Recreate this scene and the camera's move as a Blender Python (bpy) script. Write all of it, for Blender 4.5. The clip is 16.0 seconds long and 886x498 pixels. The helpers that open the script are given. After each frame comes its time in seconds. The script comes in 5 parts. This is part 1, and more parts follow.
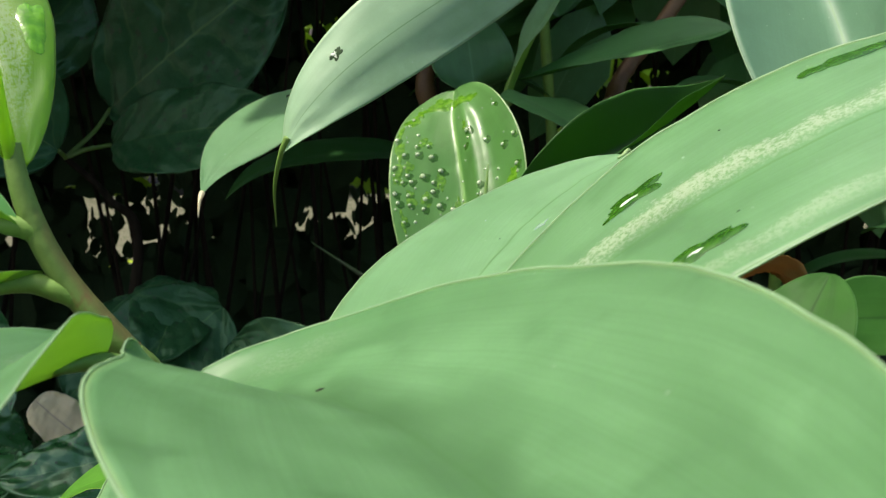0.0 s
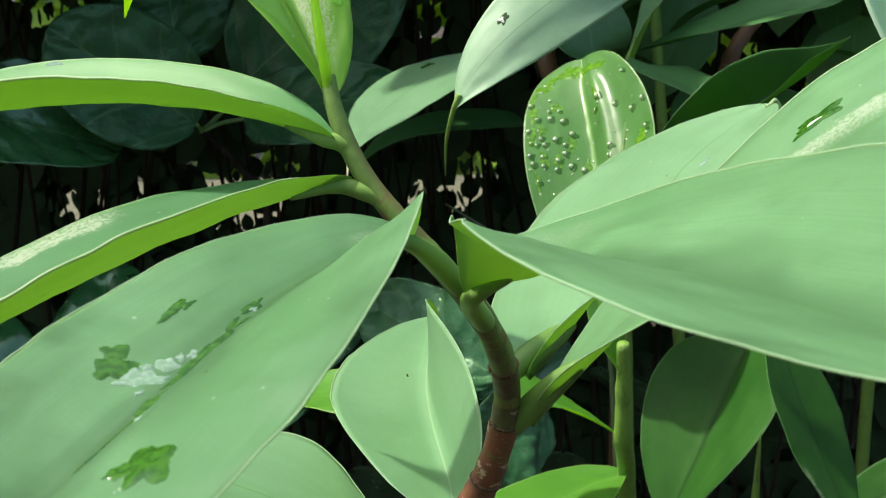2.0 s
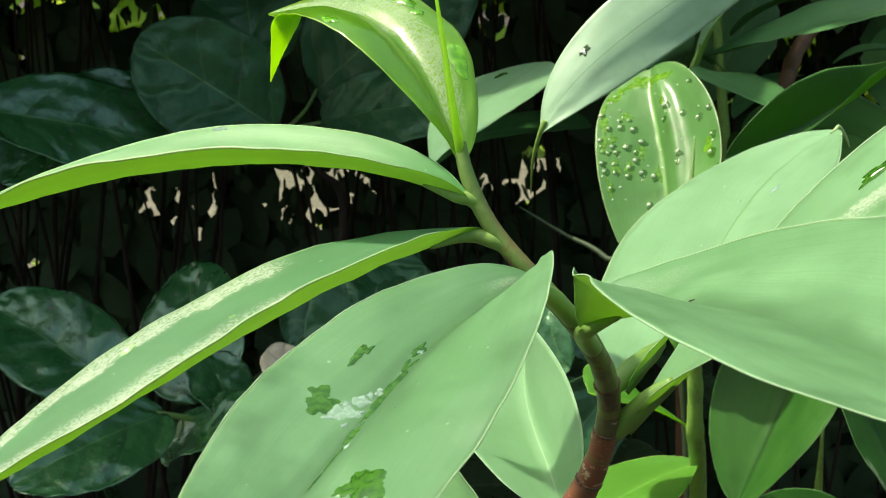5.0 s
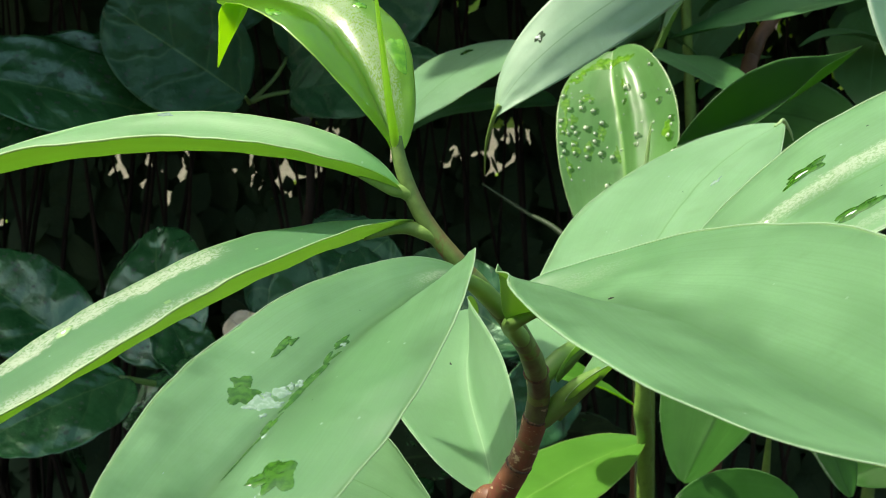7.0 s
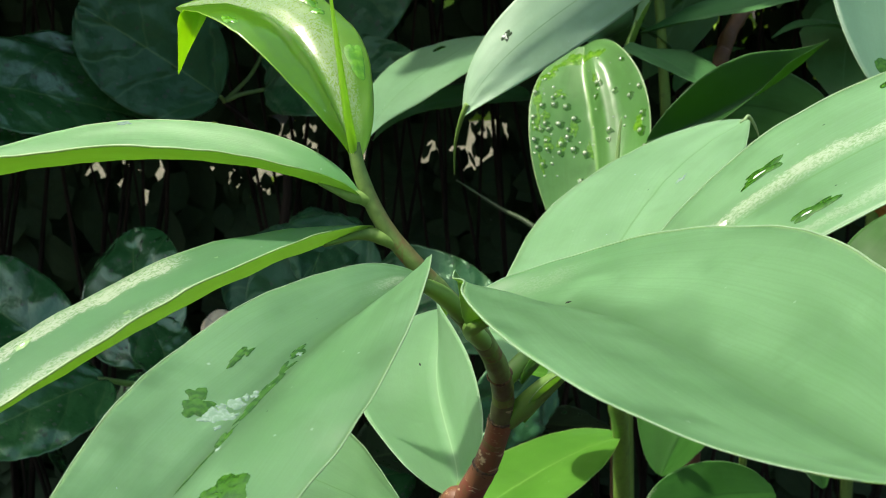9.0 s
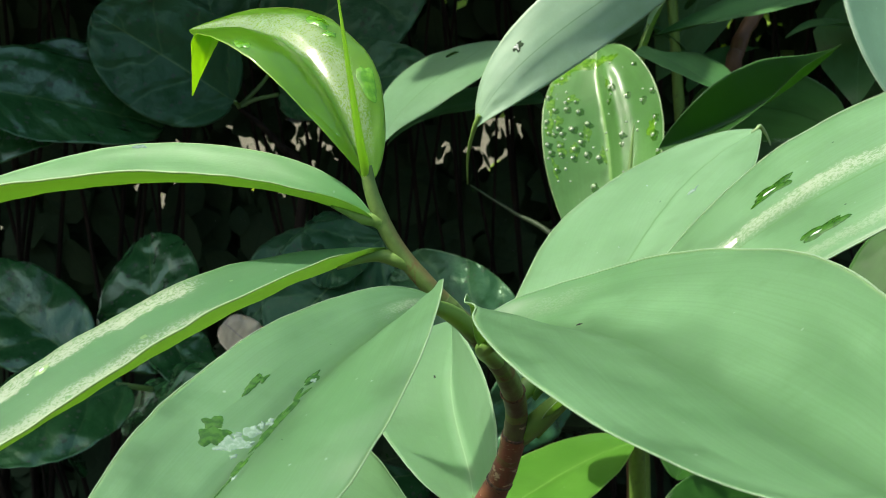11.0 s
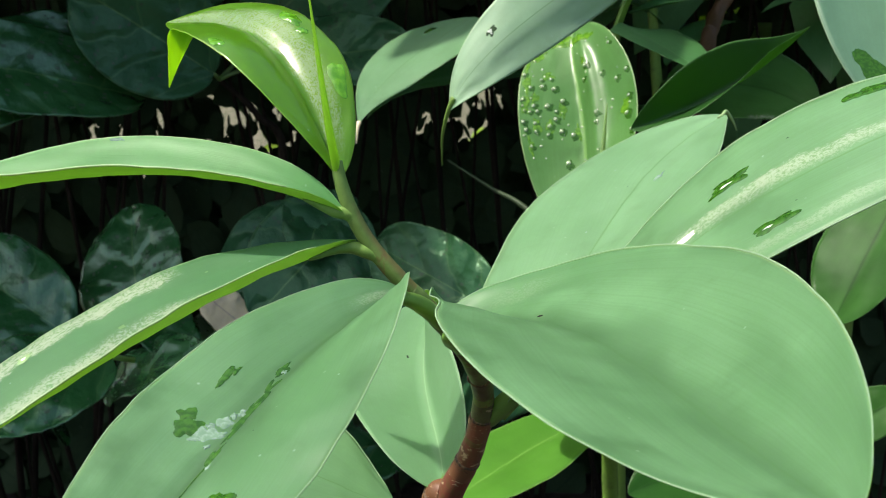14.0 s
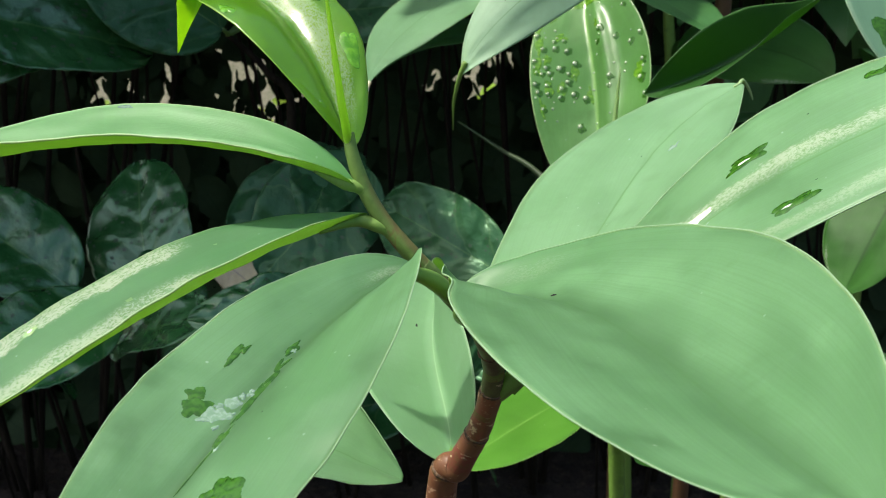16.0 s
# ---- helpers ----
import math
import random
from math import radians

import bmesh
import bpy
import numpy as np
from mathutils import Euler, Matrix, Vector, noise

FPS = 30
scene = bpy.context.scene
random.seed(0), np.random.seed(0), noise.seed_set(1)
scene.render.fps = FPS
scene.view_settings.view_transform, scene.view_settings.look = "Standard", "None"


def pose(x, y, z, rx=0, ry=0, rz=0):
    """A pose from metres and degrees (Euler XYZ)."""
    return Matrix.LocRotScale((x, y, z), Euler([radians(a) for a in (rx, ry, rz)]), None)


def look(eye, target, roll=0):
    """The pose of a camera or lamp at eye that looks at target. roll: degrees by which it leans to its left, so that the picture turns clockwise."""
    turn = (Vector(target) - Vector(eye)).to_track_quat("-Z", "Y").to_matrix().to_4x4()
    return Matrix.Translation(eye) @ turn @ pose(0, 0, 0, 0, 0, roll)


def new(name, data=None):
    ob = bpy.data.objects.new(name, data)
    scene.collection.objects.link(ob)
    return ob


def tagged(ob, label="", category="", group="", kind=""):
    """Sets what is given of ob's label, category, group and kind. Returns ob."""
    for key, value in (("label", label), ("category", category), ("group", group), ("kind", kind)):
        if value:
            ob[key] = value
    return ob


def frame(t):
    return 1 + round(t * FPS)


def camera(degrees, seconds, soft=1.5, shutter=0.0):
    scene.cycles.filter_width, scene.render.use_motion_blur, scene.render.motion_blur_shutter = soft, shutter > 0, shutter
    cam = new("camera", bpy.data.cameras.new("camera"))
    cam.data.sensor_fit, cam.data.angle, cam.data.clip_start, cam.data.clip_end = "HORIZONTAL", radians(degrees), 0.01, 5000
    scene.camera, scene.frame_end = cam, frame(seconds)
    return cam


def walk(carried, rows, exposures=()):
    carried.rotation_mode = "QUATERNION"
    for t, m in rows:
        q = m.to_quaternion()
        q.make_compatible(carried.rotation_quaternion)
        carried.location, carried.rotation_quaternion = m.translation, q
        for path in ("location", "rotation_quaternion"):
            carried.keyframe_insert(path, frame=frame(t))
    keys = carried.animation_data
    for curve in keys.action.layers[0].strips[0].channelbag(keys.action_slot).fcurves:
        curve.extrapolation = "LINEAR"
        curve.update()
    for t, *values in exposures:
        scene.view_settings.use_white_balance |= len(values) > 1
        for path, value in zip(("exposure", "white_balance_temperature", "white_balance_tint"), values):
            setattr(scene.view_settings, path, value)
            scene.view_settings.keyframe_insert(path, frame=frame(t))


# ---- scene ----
cam = camera(38.6, 16.0, 0.95)
cam.data.dof.use_dof, cam.data.dof.focus_distance, cam.data.dof.aperture_fstop = True, 0.42, 52.0
METRES, EYE, TILT, LEAN, TURN = 0.25, 1.0, -12.0, 0.0, 0.0
ROWS = [
    (0.0, 0.0, 0.0, 0.0, -0.0, 0.0, -0.0),
    (0.5, -0.0287, -0.0681, -0.0703, 0.76, -1.37, 0.49),
    (1.0, -0.0531, -0.1436, -0.0795, 1.56, -0.99, 0.87),
    (1.5, -0.0716, -0.2145, -0.0764, 2.48, -1.07, 1.23),
    (2.0, -0.1582, -0.2763, -0.0811, 3.6, -0.69, 0.25),
    (2.5, -0.2384, -0.3393, -0.0685, 4.7, 0.04, -0.48),
    (3.0, -0.2743, -0.3642, -0.0523, 5.3, -0.04, -0.38),
    (5.5, -0.1975, -0.5459, 0.0154, 5.71, -1.88, 1.31),
    (6.0, -0.1742, -0.5507, 0.0323, 5.16, -2.02, 1.48),
    (6.5, -0.1629, -0.5666, 0.0339, 4.73, -1.87, -0.07),
    (7.0, -0.161, -0.5652, 0.0339, 4.98, -3.14, -0.57),
    (7.5, -0.1601, -0.5688, 0.0411, 4.93, -3.42, -0.34),
    (8.0, -0.1487, -0.5627, 0.0395, 4.2, -3.26, -0.24),
    (10.5, -0.122, -0.5752, 0.0784, 4.76, -3.91, 0.89),
    (11.0, -0.1223, -0.5802, 0.0853, 4.91, -3.67, 0.81),
    (11.5, -0.1177, -0.6023, 0.1006, 4.81, -4.02, 0.35),
    (12.0, -0.1188, -0.6099, 0.1025, 4.68, -5.07, 0.52),
    (12.5, -0.1098, -0.612, 0.1228, 4.44, -5.39, 0.06),
    (13.0, -0.0985, -0.622, 0.1209, 4.62, -5.63, 0.34),
    (13.5, -0.0985, -0.6383, 0.1248, 4.52, -5.55, 0.56),
    (14.0, -0.0951, -0.6385, 0.1272, 4.18, -5.3, 0.69),
    (14.5, -0.0926, -0.6354, 0.1318, 4.28, -5.42, 0.7),
    (15.0, -0.0915, -0.6176, 0.1302, 4.17, -6.0, 0.57),
    (15.5, -0.0908, -0.618, 0.1343, 4.3, -6.14, 0.02),
    (16.0, -0.105, -0.6099, 0.1525, 4.55, -7.38, -0.01),
]
walk(cam, [(t, pose(0, 0, EYE, TILT, LEAN, TURN) @ pose(METRES * x, METRES * y, METRES * z, 90 + pitch, roll, yaw)) for t, x, y, z, yaw, pitch, roll in ROWS],
     [(0, 0.46, 6950, 6), (0.5, 0.47, 6600, 8), (1, 0.48, 6550, 8), (1.5, 0.50, 6600, 8), (2, 0.70, 6680, 9), (2.5, 0.79, 6620, 8), (3, 0.83, 6700, 8), (5.5, 0.86, 7100, 8), (6.5, 0.74, 6950, 9), (8, 0.69, 6820, 9), (10.5, 0.57, 6680, 10), (12.5, 0.55, 6640, 10), (16, 0.53, 6580, 10)])
# ---- world, sun ----
SUN_FROM = Vector((-0.45, -0.05, 0.88)).normalized()
world = bpy.data.worlds.new("sky")
scene.world = world
world.use_nodes = True
wn = world.node_tree.nodes
sky = wn.new("ShaderNodeTexSky")
sky.sky_type = "NISHITA"
sky.sun_disc = False
sky.sun_elevation = math.asin(SUN_FROM.z)
sky.sun_rotation = math.atan2(SUN_FROM.x, SUN_FROM.y)
sky.dust_density = 4.0
world.node_tree.links.new(sky.outputs[0], wn["Background"].inputs[0])
wn["Background"].inputs[1].default_value = 0.16
sun_data = bpy.data.lights.new("sun", "SUN")
sun_data.energy, sun_data.angle, sun_data.color = 3.6, radians(1.2), (1.0, 0.95, 0.85)
sun = new("sun", sun_data)
sun.matrix_world = look(SUN_FROM * 10, (0, 0, 0))


# ---- materials ----
class Nodes:
    """A short way to wire a node material."""

    def __init__(self, name):
        self.mat = bpy.data.materials.new(name)
        self.mat.use_nodes = True
        self.tree = self.mat.node_tree
        self.bsdf = self.tree.nodes["Principled BSDF"]
        self.out = self.tree.nodes["Material Output"]

    def add(self, kind, **sets):
        n = self.tree.nodes.new(kind)
        for key, value in sets.items():
            n.inputs[key.replace("_", " ")].default_value = value
        return n

    def link(self, a, b):
        self.tree.links.new(a, b)

    def math(self, op, a, b=0.0, clamp=False):
        n = self.tree.nodes.new("ShaderNodeMath")
        n.operation, n.use_clamp = op, clamp
        for k, v in enumerate((a, b)):
            if isinstance(v, (int, float)):
                n.inputs[k].default_value = v
            else:
                self.link(v, n.inputs[k])
        return n.outputs[0]

    def mix(self, fac, a, b):
        n = self.tree.nodes.new("ShaderNodeMix")
        n.data_type = "RGBA"
        for socket, v in ((n.inputs[0], fac), (n.inputs[6], a), (n.inputs[7], b)):
            if isinstance(v, (int, float)):
                socket.default_value = v
            elif isinstance(v, tuple):
                socket.default_value = (*v, 1)
            else:
                self.link(v, socket)
        return n.outputs[2]

    def noise(self, scale, detail=4.0, rough=0.55, coord="Object", stretch=None):
        c = self.tree.nodes.new("ShaderNodeTexCoord")
        n = self.add("ShaderNodeTexNoise", Scale=scale, Detail=detail, Roughness=rough)
        src = c.outputs[coord]
        if stretch:
            m = self.tree.nodes.new("ShaderNodeMapping")
            m.inputs["Scale"].default_value = stretch
            self.link(src, m.inputs[0])
            src = m.outputs[0]
        self.link(src, n.inputs["Vector"])
        return n.outputs["Fac"]

    def ramp(self, fac, lo, hi):
        n = self.tree.nodes.new("ShaderNodeMapRange")
        n.interpolation_type = "SMOOTHSTEP"
        self.link(fac, n.inputs[0])
        n.inputs[1].default_value, n.inputs[2].default_value = lo, hi
        return n.outputs[0]

    def bump(self, height, strength, distance):
        n = self.add("ShaderNodeBump", Strength=strength, Distance=distance)
        self.link(height, n.inputs["Height"])
        self.link(n.outputs[0], self.bsdf.inputs["Normal"])
        return n.outputs[0]


def leaf_material(name, col, col2, glow, thin, rough=0.42, vein=(0.2, 0.4, 0.15), vein_w=0.03, ribs=0.0, side_ribs=0.0,
                  bands=(), pucker=0.3, edge=None, coat=0.0, spec=0.5, mottle=0.28, streak=0.22, halo=0.0, specks=0.012, sheen=None):
    """A leaf's face. UV: u from 0 to 1 across, v in metres along the midrib. thin: the share of light that passes through."""
    # the bluish bloom of the wax
    col, col2 = ((c[0] * 0.96, c[1], c[2] * 1.07) for c in (col, col2))
    n = Nodes(name)
    uv = n.tree.nodes.new("ShaderNodeTexCoord").outputs["UV"]
    sep = n.tree.nodes.new("ShaderNodeSeparateXYZ")
    n.link(uv, sep.inputs[0])
    u, v = sep.outputs[0], sep.outputs[1]
    off = n.math("ABSOLUTE", n.math("MULTIPLY", n.math("SUBTRACT", u, 0.5), 2.0))
    big = n.noise(14, 3)
    fine = n.noise(160, 3)
    base = n.mix(n.ramp(big, 0.3, 0.7), col, col2)
    base = n.mix(n.math("MULTIPLY", n.ramp(fine, 0.45, 0.8), 0.16), base, tuple(min(1, c * 1.5) for c in col2))
    blot = n.ramp(n.noise(38, 4, 0.6), 0.52, 0.72)
    base = n.mix(n.math("MULTIPLY", blot, mottle), base, tuple(c * 0.62 for c in col))
    base = n.mix(n.math("MULTIPLY", n.ramp(n.noise(23, 5, 0.6), 0.50, 0.70), mottle * 0.55), base, tuple(min(1, c * 1.30 + 0.01) for c in col2))
    grain = n.tree.nodes.new("ShaderNodeMapping")
    grain.inputs["Scale"].default_value = (110, 700, 1)
    n.link(uv, grain.inputs[0])
    dust = n.add("ShaderNodeTexNoise", Scale=1.0, Detail=3.0, Roughness=0.7)
    n.link(grain.outputs[0], dust.inputs["Vector"])
    base = n.mix(n.math("MULTIPLY", n.ramp(dust.outputs["Fac"], 0.40, 0.75), 0.22), base, tuple(c * 0.68 for c in col))
    # faint veins that run along the blade and bend outwards
    comb = n.tree.nodes.new("ShaderNodeCombineXYZ")
    n.link(n.math("MULTIPLY", n.math("SUBTRACT", off, n.math("MULTIPLY", v, 2.2)), 48.0), comb.inputs[0])
    n.link(n.math("MULTIPLY", v, 9.0), comb.inputs[1])
    lines = n.add("ShaderNodeTexNoise", Scale=1.0, Detail=3.0, Roughness=0.6)
    n.link(comb.outputs[0], lines.inputs["Vector"])
    vein_fac = n.ramp(lines.outputs["Fac"], 0.38, 0.72)
    base = n.mix(n.math("MULTIPLY", vein_fac, streak * 0.6), base, tuple(c * 0.62 for c in col))
    # broad bands, paler and darker, along the blade
    wide = n.add("ShaderNodeTexNoise", Scale=1.0, Detail=2.0, Roughness=0.5)
    comb2 = n.tree.nodes.new("ShaderNodeCombineXYZ")
    n.link(n.math("MULTIPLY", u, 5.0), comb2.inputs[0])
    n.link(n.math("MULTIPLY", v, 14.0), comb2.inputs[1])
    n.link(comb2.outputs[0], wide.inputs["Vector"])
    base = n.mix(n.math("MULTIPLY", n.ramp(wide.outputs["Fac"], 0.42, 0.68), streak * 0.8), base, tuple(c * 0.66 for c in col))
    height = n.math("ADD", n.math("MULTIPLY", lines.outputs["Fac"], 0.12), n.math("MULTIPLY", big, 0.6))
    if side_ribs:
        # pinnate side veins
        ph = n.math("SUBTRACT", n.math("ADD", n.math("MULTIPLY", v, side_ribs), n.math("MULTIPLY", n.noise(18, 2), 1.1)), n.math("MULTIPLY", off, 1.1))
        saw = n.math("ABSOLUTE", n.math("SUBTRACT", n.math("FRACT", ph), 0.5))
        rib = n.math("SUBTRACT", 1.0, n.ramp(saw, 0.0, 0.06))
        base = n.mix(n.math("MULTIPLY", rib, ribs), base, vein)
        height = n.math("ADD", height, n.math("MULTIPLY", n.ramp(saw, 0.0, 0.34), 1.7))
        height = n.math("ADD", height, n.math("MULTIPLY", n.noise(34, 5, 0.6), 3.0))
    if specks:
        cell = n.add("ShaderNodeTexVoronoi", Scale=420.0)
        n.link(n.tree.nodes.new("ShaderNodeTexCoord").outputs["Object"], cell.inputs["Vector"])
        pick = n.tree.nodes.new("ShaderNodeSeparateXYZ")
        n.link(cell.outputs["Color"], pick.inputs[0])
        dot = n.math("MULTIPLY", n.math("GREATER_THAN", pick.outputs[0], 1.0 - specks), n.math("SUBTRACT", 1.0, n.ramp(cell.outputs["Distance"], 0.10, 0.26)))
        base = n.mix(n.math("MULTIPLY", n.math("MULTIPLY", dot, pick.outputs[1]), 0.8), base, (0.50, 0.62, 0.45))
    mid = n.math("SUBTRACT", 1.0, n.ramp(off, vein_w * 0.5, vein_w * 1.4))
    base = n.mix(n.math("MULTIPLY", mid, 0.75), base, vein)
    if halo:
        # shade of the midrib groove, painted as a darker field along it
        soft = n.math("MULTIPLY", n.math("SUBTRACT", 1.0, n.ramp(n.math("ADD", off, n.math("MULTIPLY", n.math("SUBTRACT", n.noise(45, 4), 0.5), 0.35)), 0.02, 0.26)), halo)
        base = n.mix(soft, base, tuple(c * 0.55 for c in col))
    if edge:
        base = n.mix(n.math("MULTIPLY", n.ramp(off, 0.978, 0.994), 0.6), base, edge)
    roughness = n.math("ADD", n.math("MULTIPLY", fine, 0.14), rough - 0.07)
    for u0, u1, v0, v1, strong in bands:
        # a pale, grainy streak along the blade: mostly painted glare and sheen
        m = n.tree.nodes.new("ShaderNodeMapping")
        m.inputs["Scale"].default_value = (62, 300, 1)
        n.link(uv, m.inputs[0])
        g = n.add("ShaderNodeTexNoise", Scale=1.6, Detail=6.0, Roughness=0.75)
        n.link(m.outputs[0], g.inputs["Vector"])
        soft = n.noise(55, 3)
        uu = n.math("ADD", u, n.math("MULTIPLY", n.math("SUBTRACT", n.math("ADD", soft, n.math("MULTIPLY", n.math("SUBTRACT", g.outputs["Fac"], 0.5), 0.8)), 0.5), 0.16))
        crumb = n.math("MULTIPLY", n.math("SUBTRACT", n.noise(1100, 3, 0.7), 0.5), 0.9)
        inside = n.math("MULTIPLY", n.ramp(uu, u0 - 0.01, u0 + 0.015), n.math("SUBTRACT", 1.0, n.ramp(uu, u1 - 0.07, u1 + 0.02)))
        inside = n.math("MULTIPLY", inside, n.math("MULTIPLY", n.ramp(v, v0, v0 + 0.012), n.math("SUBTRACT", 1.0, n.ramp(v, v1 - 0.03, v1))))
        glare_film = n.math("MULTIPLY", n.math("SQRT", inside), n.ramp(n.math("ADD", n.math("ADD", g.outputs["Fac"], crumb), n.math("ADD", n.math("MULTIPLY", soft, 0.35), n.math("MULTIPLY", inside, 0.12))), 0.66, 0.84))
        base = n.mix(n.math("MULTIPLY", glare_film, strong), base, (0.66, 0.70, 0.54))
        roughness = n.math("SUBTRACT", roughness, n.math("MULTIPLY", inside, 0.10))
    n.link(base, n.bsdf.inputs["Base Color"])
    n.link(roughness, n.bsdf.inputs["Roughness"])
    n.bsdf.inputs["Coat Weight"].default_value = coat
    n.bsdf.inputs["Coat Roughness"].default_value = 0.2
    n.bsdf.inputs["Specular IOR Level"].default_value = spec
    if sheen:
        n.bsdf.inputs["Specular Tint"].default_value = (*sheen, 1)
    nor = n.bump(height, pucker, 0.0012)
    if thin:
        t = n.tree.nodes.new("ShaderNodeBsdfTranslucent")
        t.inputs[0].default_value = (*glow, 1)
        n.link(nor, t.inputs["Normal"])
        m = n.tree.nodes.new("ShaderNodeMixShader")
        m.inputs[0].default_value = thin
        n.link(n.bsdf.outputs[0], m.inputs[1])
        n.link(t.outputs[0], m.inputs[2])
        n.link(m.outputs[0], n.out.inputs[0])
    return n.mat


GLOW = (0.46, 0.76, 0.12)
RIB = (0.085, 0.215, 0.08)
PALE, PALE2 = (0.172, 0.345, 0.158), (0.225, 0.410, 0.208)
ginger_top = leaf_material("ginger_leaf_top", PALE, PALE2, GLOW, 0.36, 0.46, RIB, 0.013, mottle=0.45, streak=0.36, edge=(0.36, 0.52, 0.26))
# bands on the next two paint sun glare along the blade
ginger_top_glare_a = leaf_material("ginger_leaf_top_glare", (0.070, 0.195, 0.076), (0.102, 0.245, 0.102), GLOW, 0.34, 0.50, RIB, 0.013, mottle=0.5, streak=0.34, bands=((0.89, 1.02, 0.055, 0.2, 0.55), (0.53, 0.67, 0.055, 0.2, 0.46)), edge=(0.36, 0.52, 0.26), spec=0.24)
ginger_top_glare_d = leaf_material("ginger_leaf_top_glare_streak", (0.142, 0.305, 0.128), (0.195, 0.372, 0.178), GLOW, 0.36, 0.44, RIB, 0.013, mottle=0.7, streak=0.5, bands=((0.385, 0.485, 0.09, 0.3, 0.55), (0.86, 0.95, 0.1, 0.2, 0.3)), edge=(0.36, 0.52, 0.26))
ginger_under = leaf_material("ginger_leaf_underside", (0.16, 0.33, 0.085), (0.20, 0.38, 0.11), (0.44, 0.68, 0.17), 0.55, 0.45, (0.33, 0.55, 0.14), 0.03, edge=(0.4, 0.58, 0.25))
dewy_top = leaf_material("dewy_leaf_top", (0.080, 0.225, 0.045), (0.135, 0.300, 0.085), (0.36, 0.66, 0.06), 0.28, 0.32, (0.20, 0.40, 0.10), 0.03, spec=0.5, mottle=0.6, streak=0.5, edge=(0.4, 0.55, 0.25))
# vein and halo on the next two paint shade in the midrib groove
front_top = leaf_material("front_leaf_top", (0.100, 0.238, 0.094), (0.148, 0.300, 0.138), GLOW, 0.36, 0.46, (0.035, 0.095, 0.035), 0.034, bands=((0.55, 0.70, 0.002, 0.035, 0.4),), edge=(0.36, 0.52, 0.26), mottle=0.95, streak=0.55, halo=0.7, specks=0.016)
# its band paints a glint near the base
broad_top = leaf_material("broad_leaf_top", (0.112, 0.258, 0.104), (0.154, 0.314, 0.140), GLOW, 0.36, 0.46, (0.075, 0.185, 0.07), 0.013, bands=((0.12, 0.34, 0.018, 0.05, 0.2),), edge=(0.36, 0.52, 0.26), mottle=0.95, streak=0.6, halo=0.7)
# lighter copy of the ginger leaf; its glare is put into the colour
pale_top = leaf_material("pale_hanging_leaf_top", (0.26, 0.435, 0.225), (0.35, 0.52, 0.305), GLOW, 0.24, 0.45, RIB, 0.013, edge=(0.36, 0.52, 0.26), spec=0.8, coat=0.1)
grey_top = leaf_material("greyish_leaf_top", (0.095, 0.20, 0.115), (0.125, 0.245, 0.145), GLOW, 0.2, 0.5, RIB, 0.013, edge=(0.3, 0.44, 0.26))
pale_rib_top = leaf_material("pale_ribbed_leaf_top", PALE, PALE2, GLOW, 0.36, 0.46, (0.36, 0.55, 0.30), 0.012, edge=(0.36, 0.52, 0.26))
folded_top = leaf_material("folded_leaf_top", (0.115, 0.315, 0.10), (0.15, 0.36, 0.13), GLOW, 0.36, 0.5, (0.50, 0.62, 0.34), 0.03, edge=(0.55, 0.68, 0.4), spec=0.4)
# its band paints the sky sheen on one half of the blade
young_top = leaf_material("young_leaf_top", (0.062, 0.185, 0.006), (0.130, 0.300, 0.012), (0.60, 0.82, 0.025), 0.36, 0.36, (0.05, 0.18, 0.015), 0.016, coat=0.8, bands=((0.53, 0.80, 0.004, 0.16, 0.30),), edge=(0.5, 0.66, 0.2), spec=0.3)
fresh_top = leaf_material("fresh_leaf_top", (0.065, 0.205, 0.020), (0.110, 0.295, 0.036), (0.40, 0.74, 0.07), 0.36, 0.38, (0.2, 0.4, 0.08), 0.016, edge=(0.4, 0.58, 0.2))
young_under = leaf_material("young_leaf_underside", (0.27, 0.50, 0.04), (0.33, 0.58, 0.06), (0.62, 0.92, 0.06), 0.62, 0.35, (0.4, 0.6, 0.15), 0.03)
# darker copies of the ginger leaf: shade is put into their colour
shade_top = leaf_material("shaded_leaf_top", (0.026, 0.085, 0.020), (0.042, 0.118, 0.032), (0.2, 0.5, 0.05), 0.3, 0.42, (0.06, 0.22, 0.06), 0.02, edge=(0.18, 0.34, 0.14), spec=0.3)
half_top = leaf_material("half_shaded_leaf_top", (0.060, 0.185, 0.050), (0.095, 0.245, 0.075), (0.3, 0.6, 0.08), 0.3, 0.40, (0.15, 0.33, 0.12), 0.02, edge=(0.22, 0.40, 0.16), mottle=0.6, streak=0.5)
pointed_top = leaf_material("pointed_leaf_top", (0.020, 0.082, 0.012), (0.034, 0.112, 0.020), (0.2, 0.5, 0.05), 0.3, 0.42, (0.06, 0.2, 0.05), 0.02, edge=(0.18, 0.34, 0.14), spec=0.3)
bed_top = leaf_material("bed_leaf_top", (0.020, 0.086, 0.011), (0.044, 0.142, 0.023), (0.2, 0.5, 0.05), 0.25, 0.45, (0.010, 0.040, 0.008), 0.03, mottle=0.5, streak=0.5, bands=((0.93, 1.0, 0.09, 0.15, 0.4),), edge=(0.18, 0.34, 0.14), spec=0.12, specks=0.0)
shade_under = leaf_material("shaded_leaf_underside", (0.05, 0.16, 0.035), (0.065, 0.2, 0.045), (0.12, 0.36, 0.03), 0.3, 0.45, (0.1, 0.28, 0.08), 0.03)
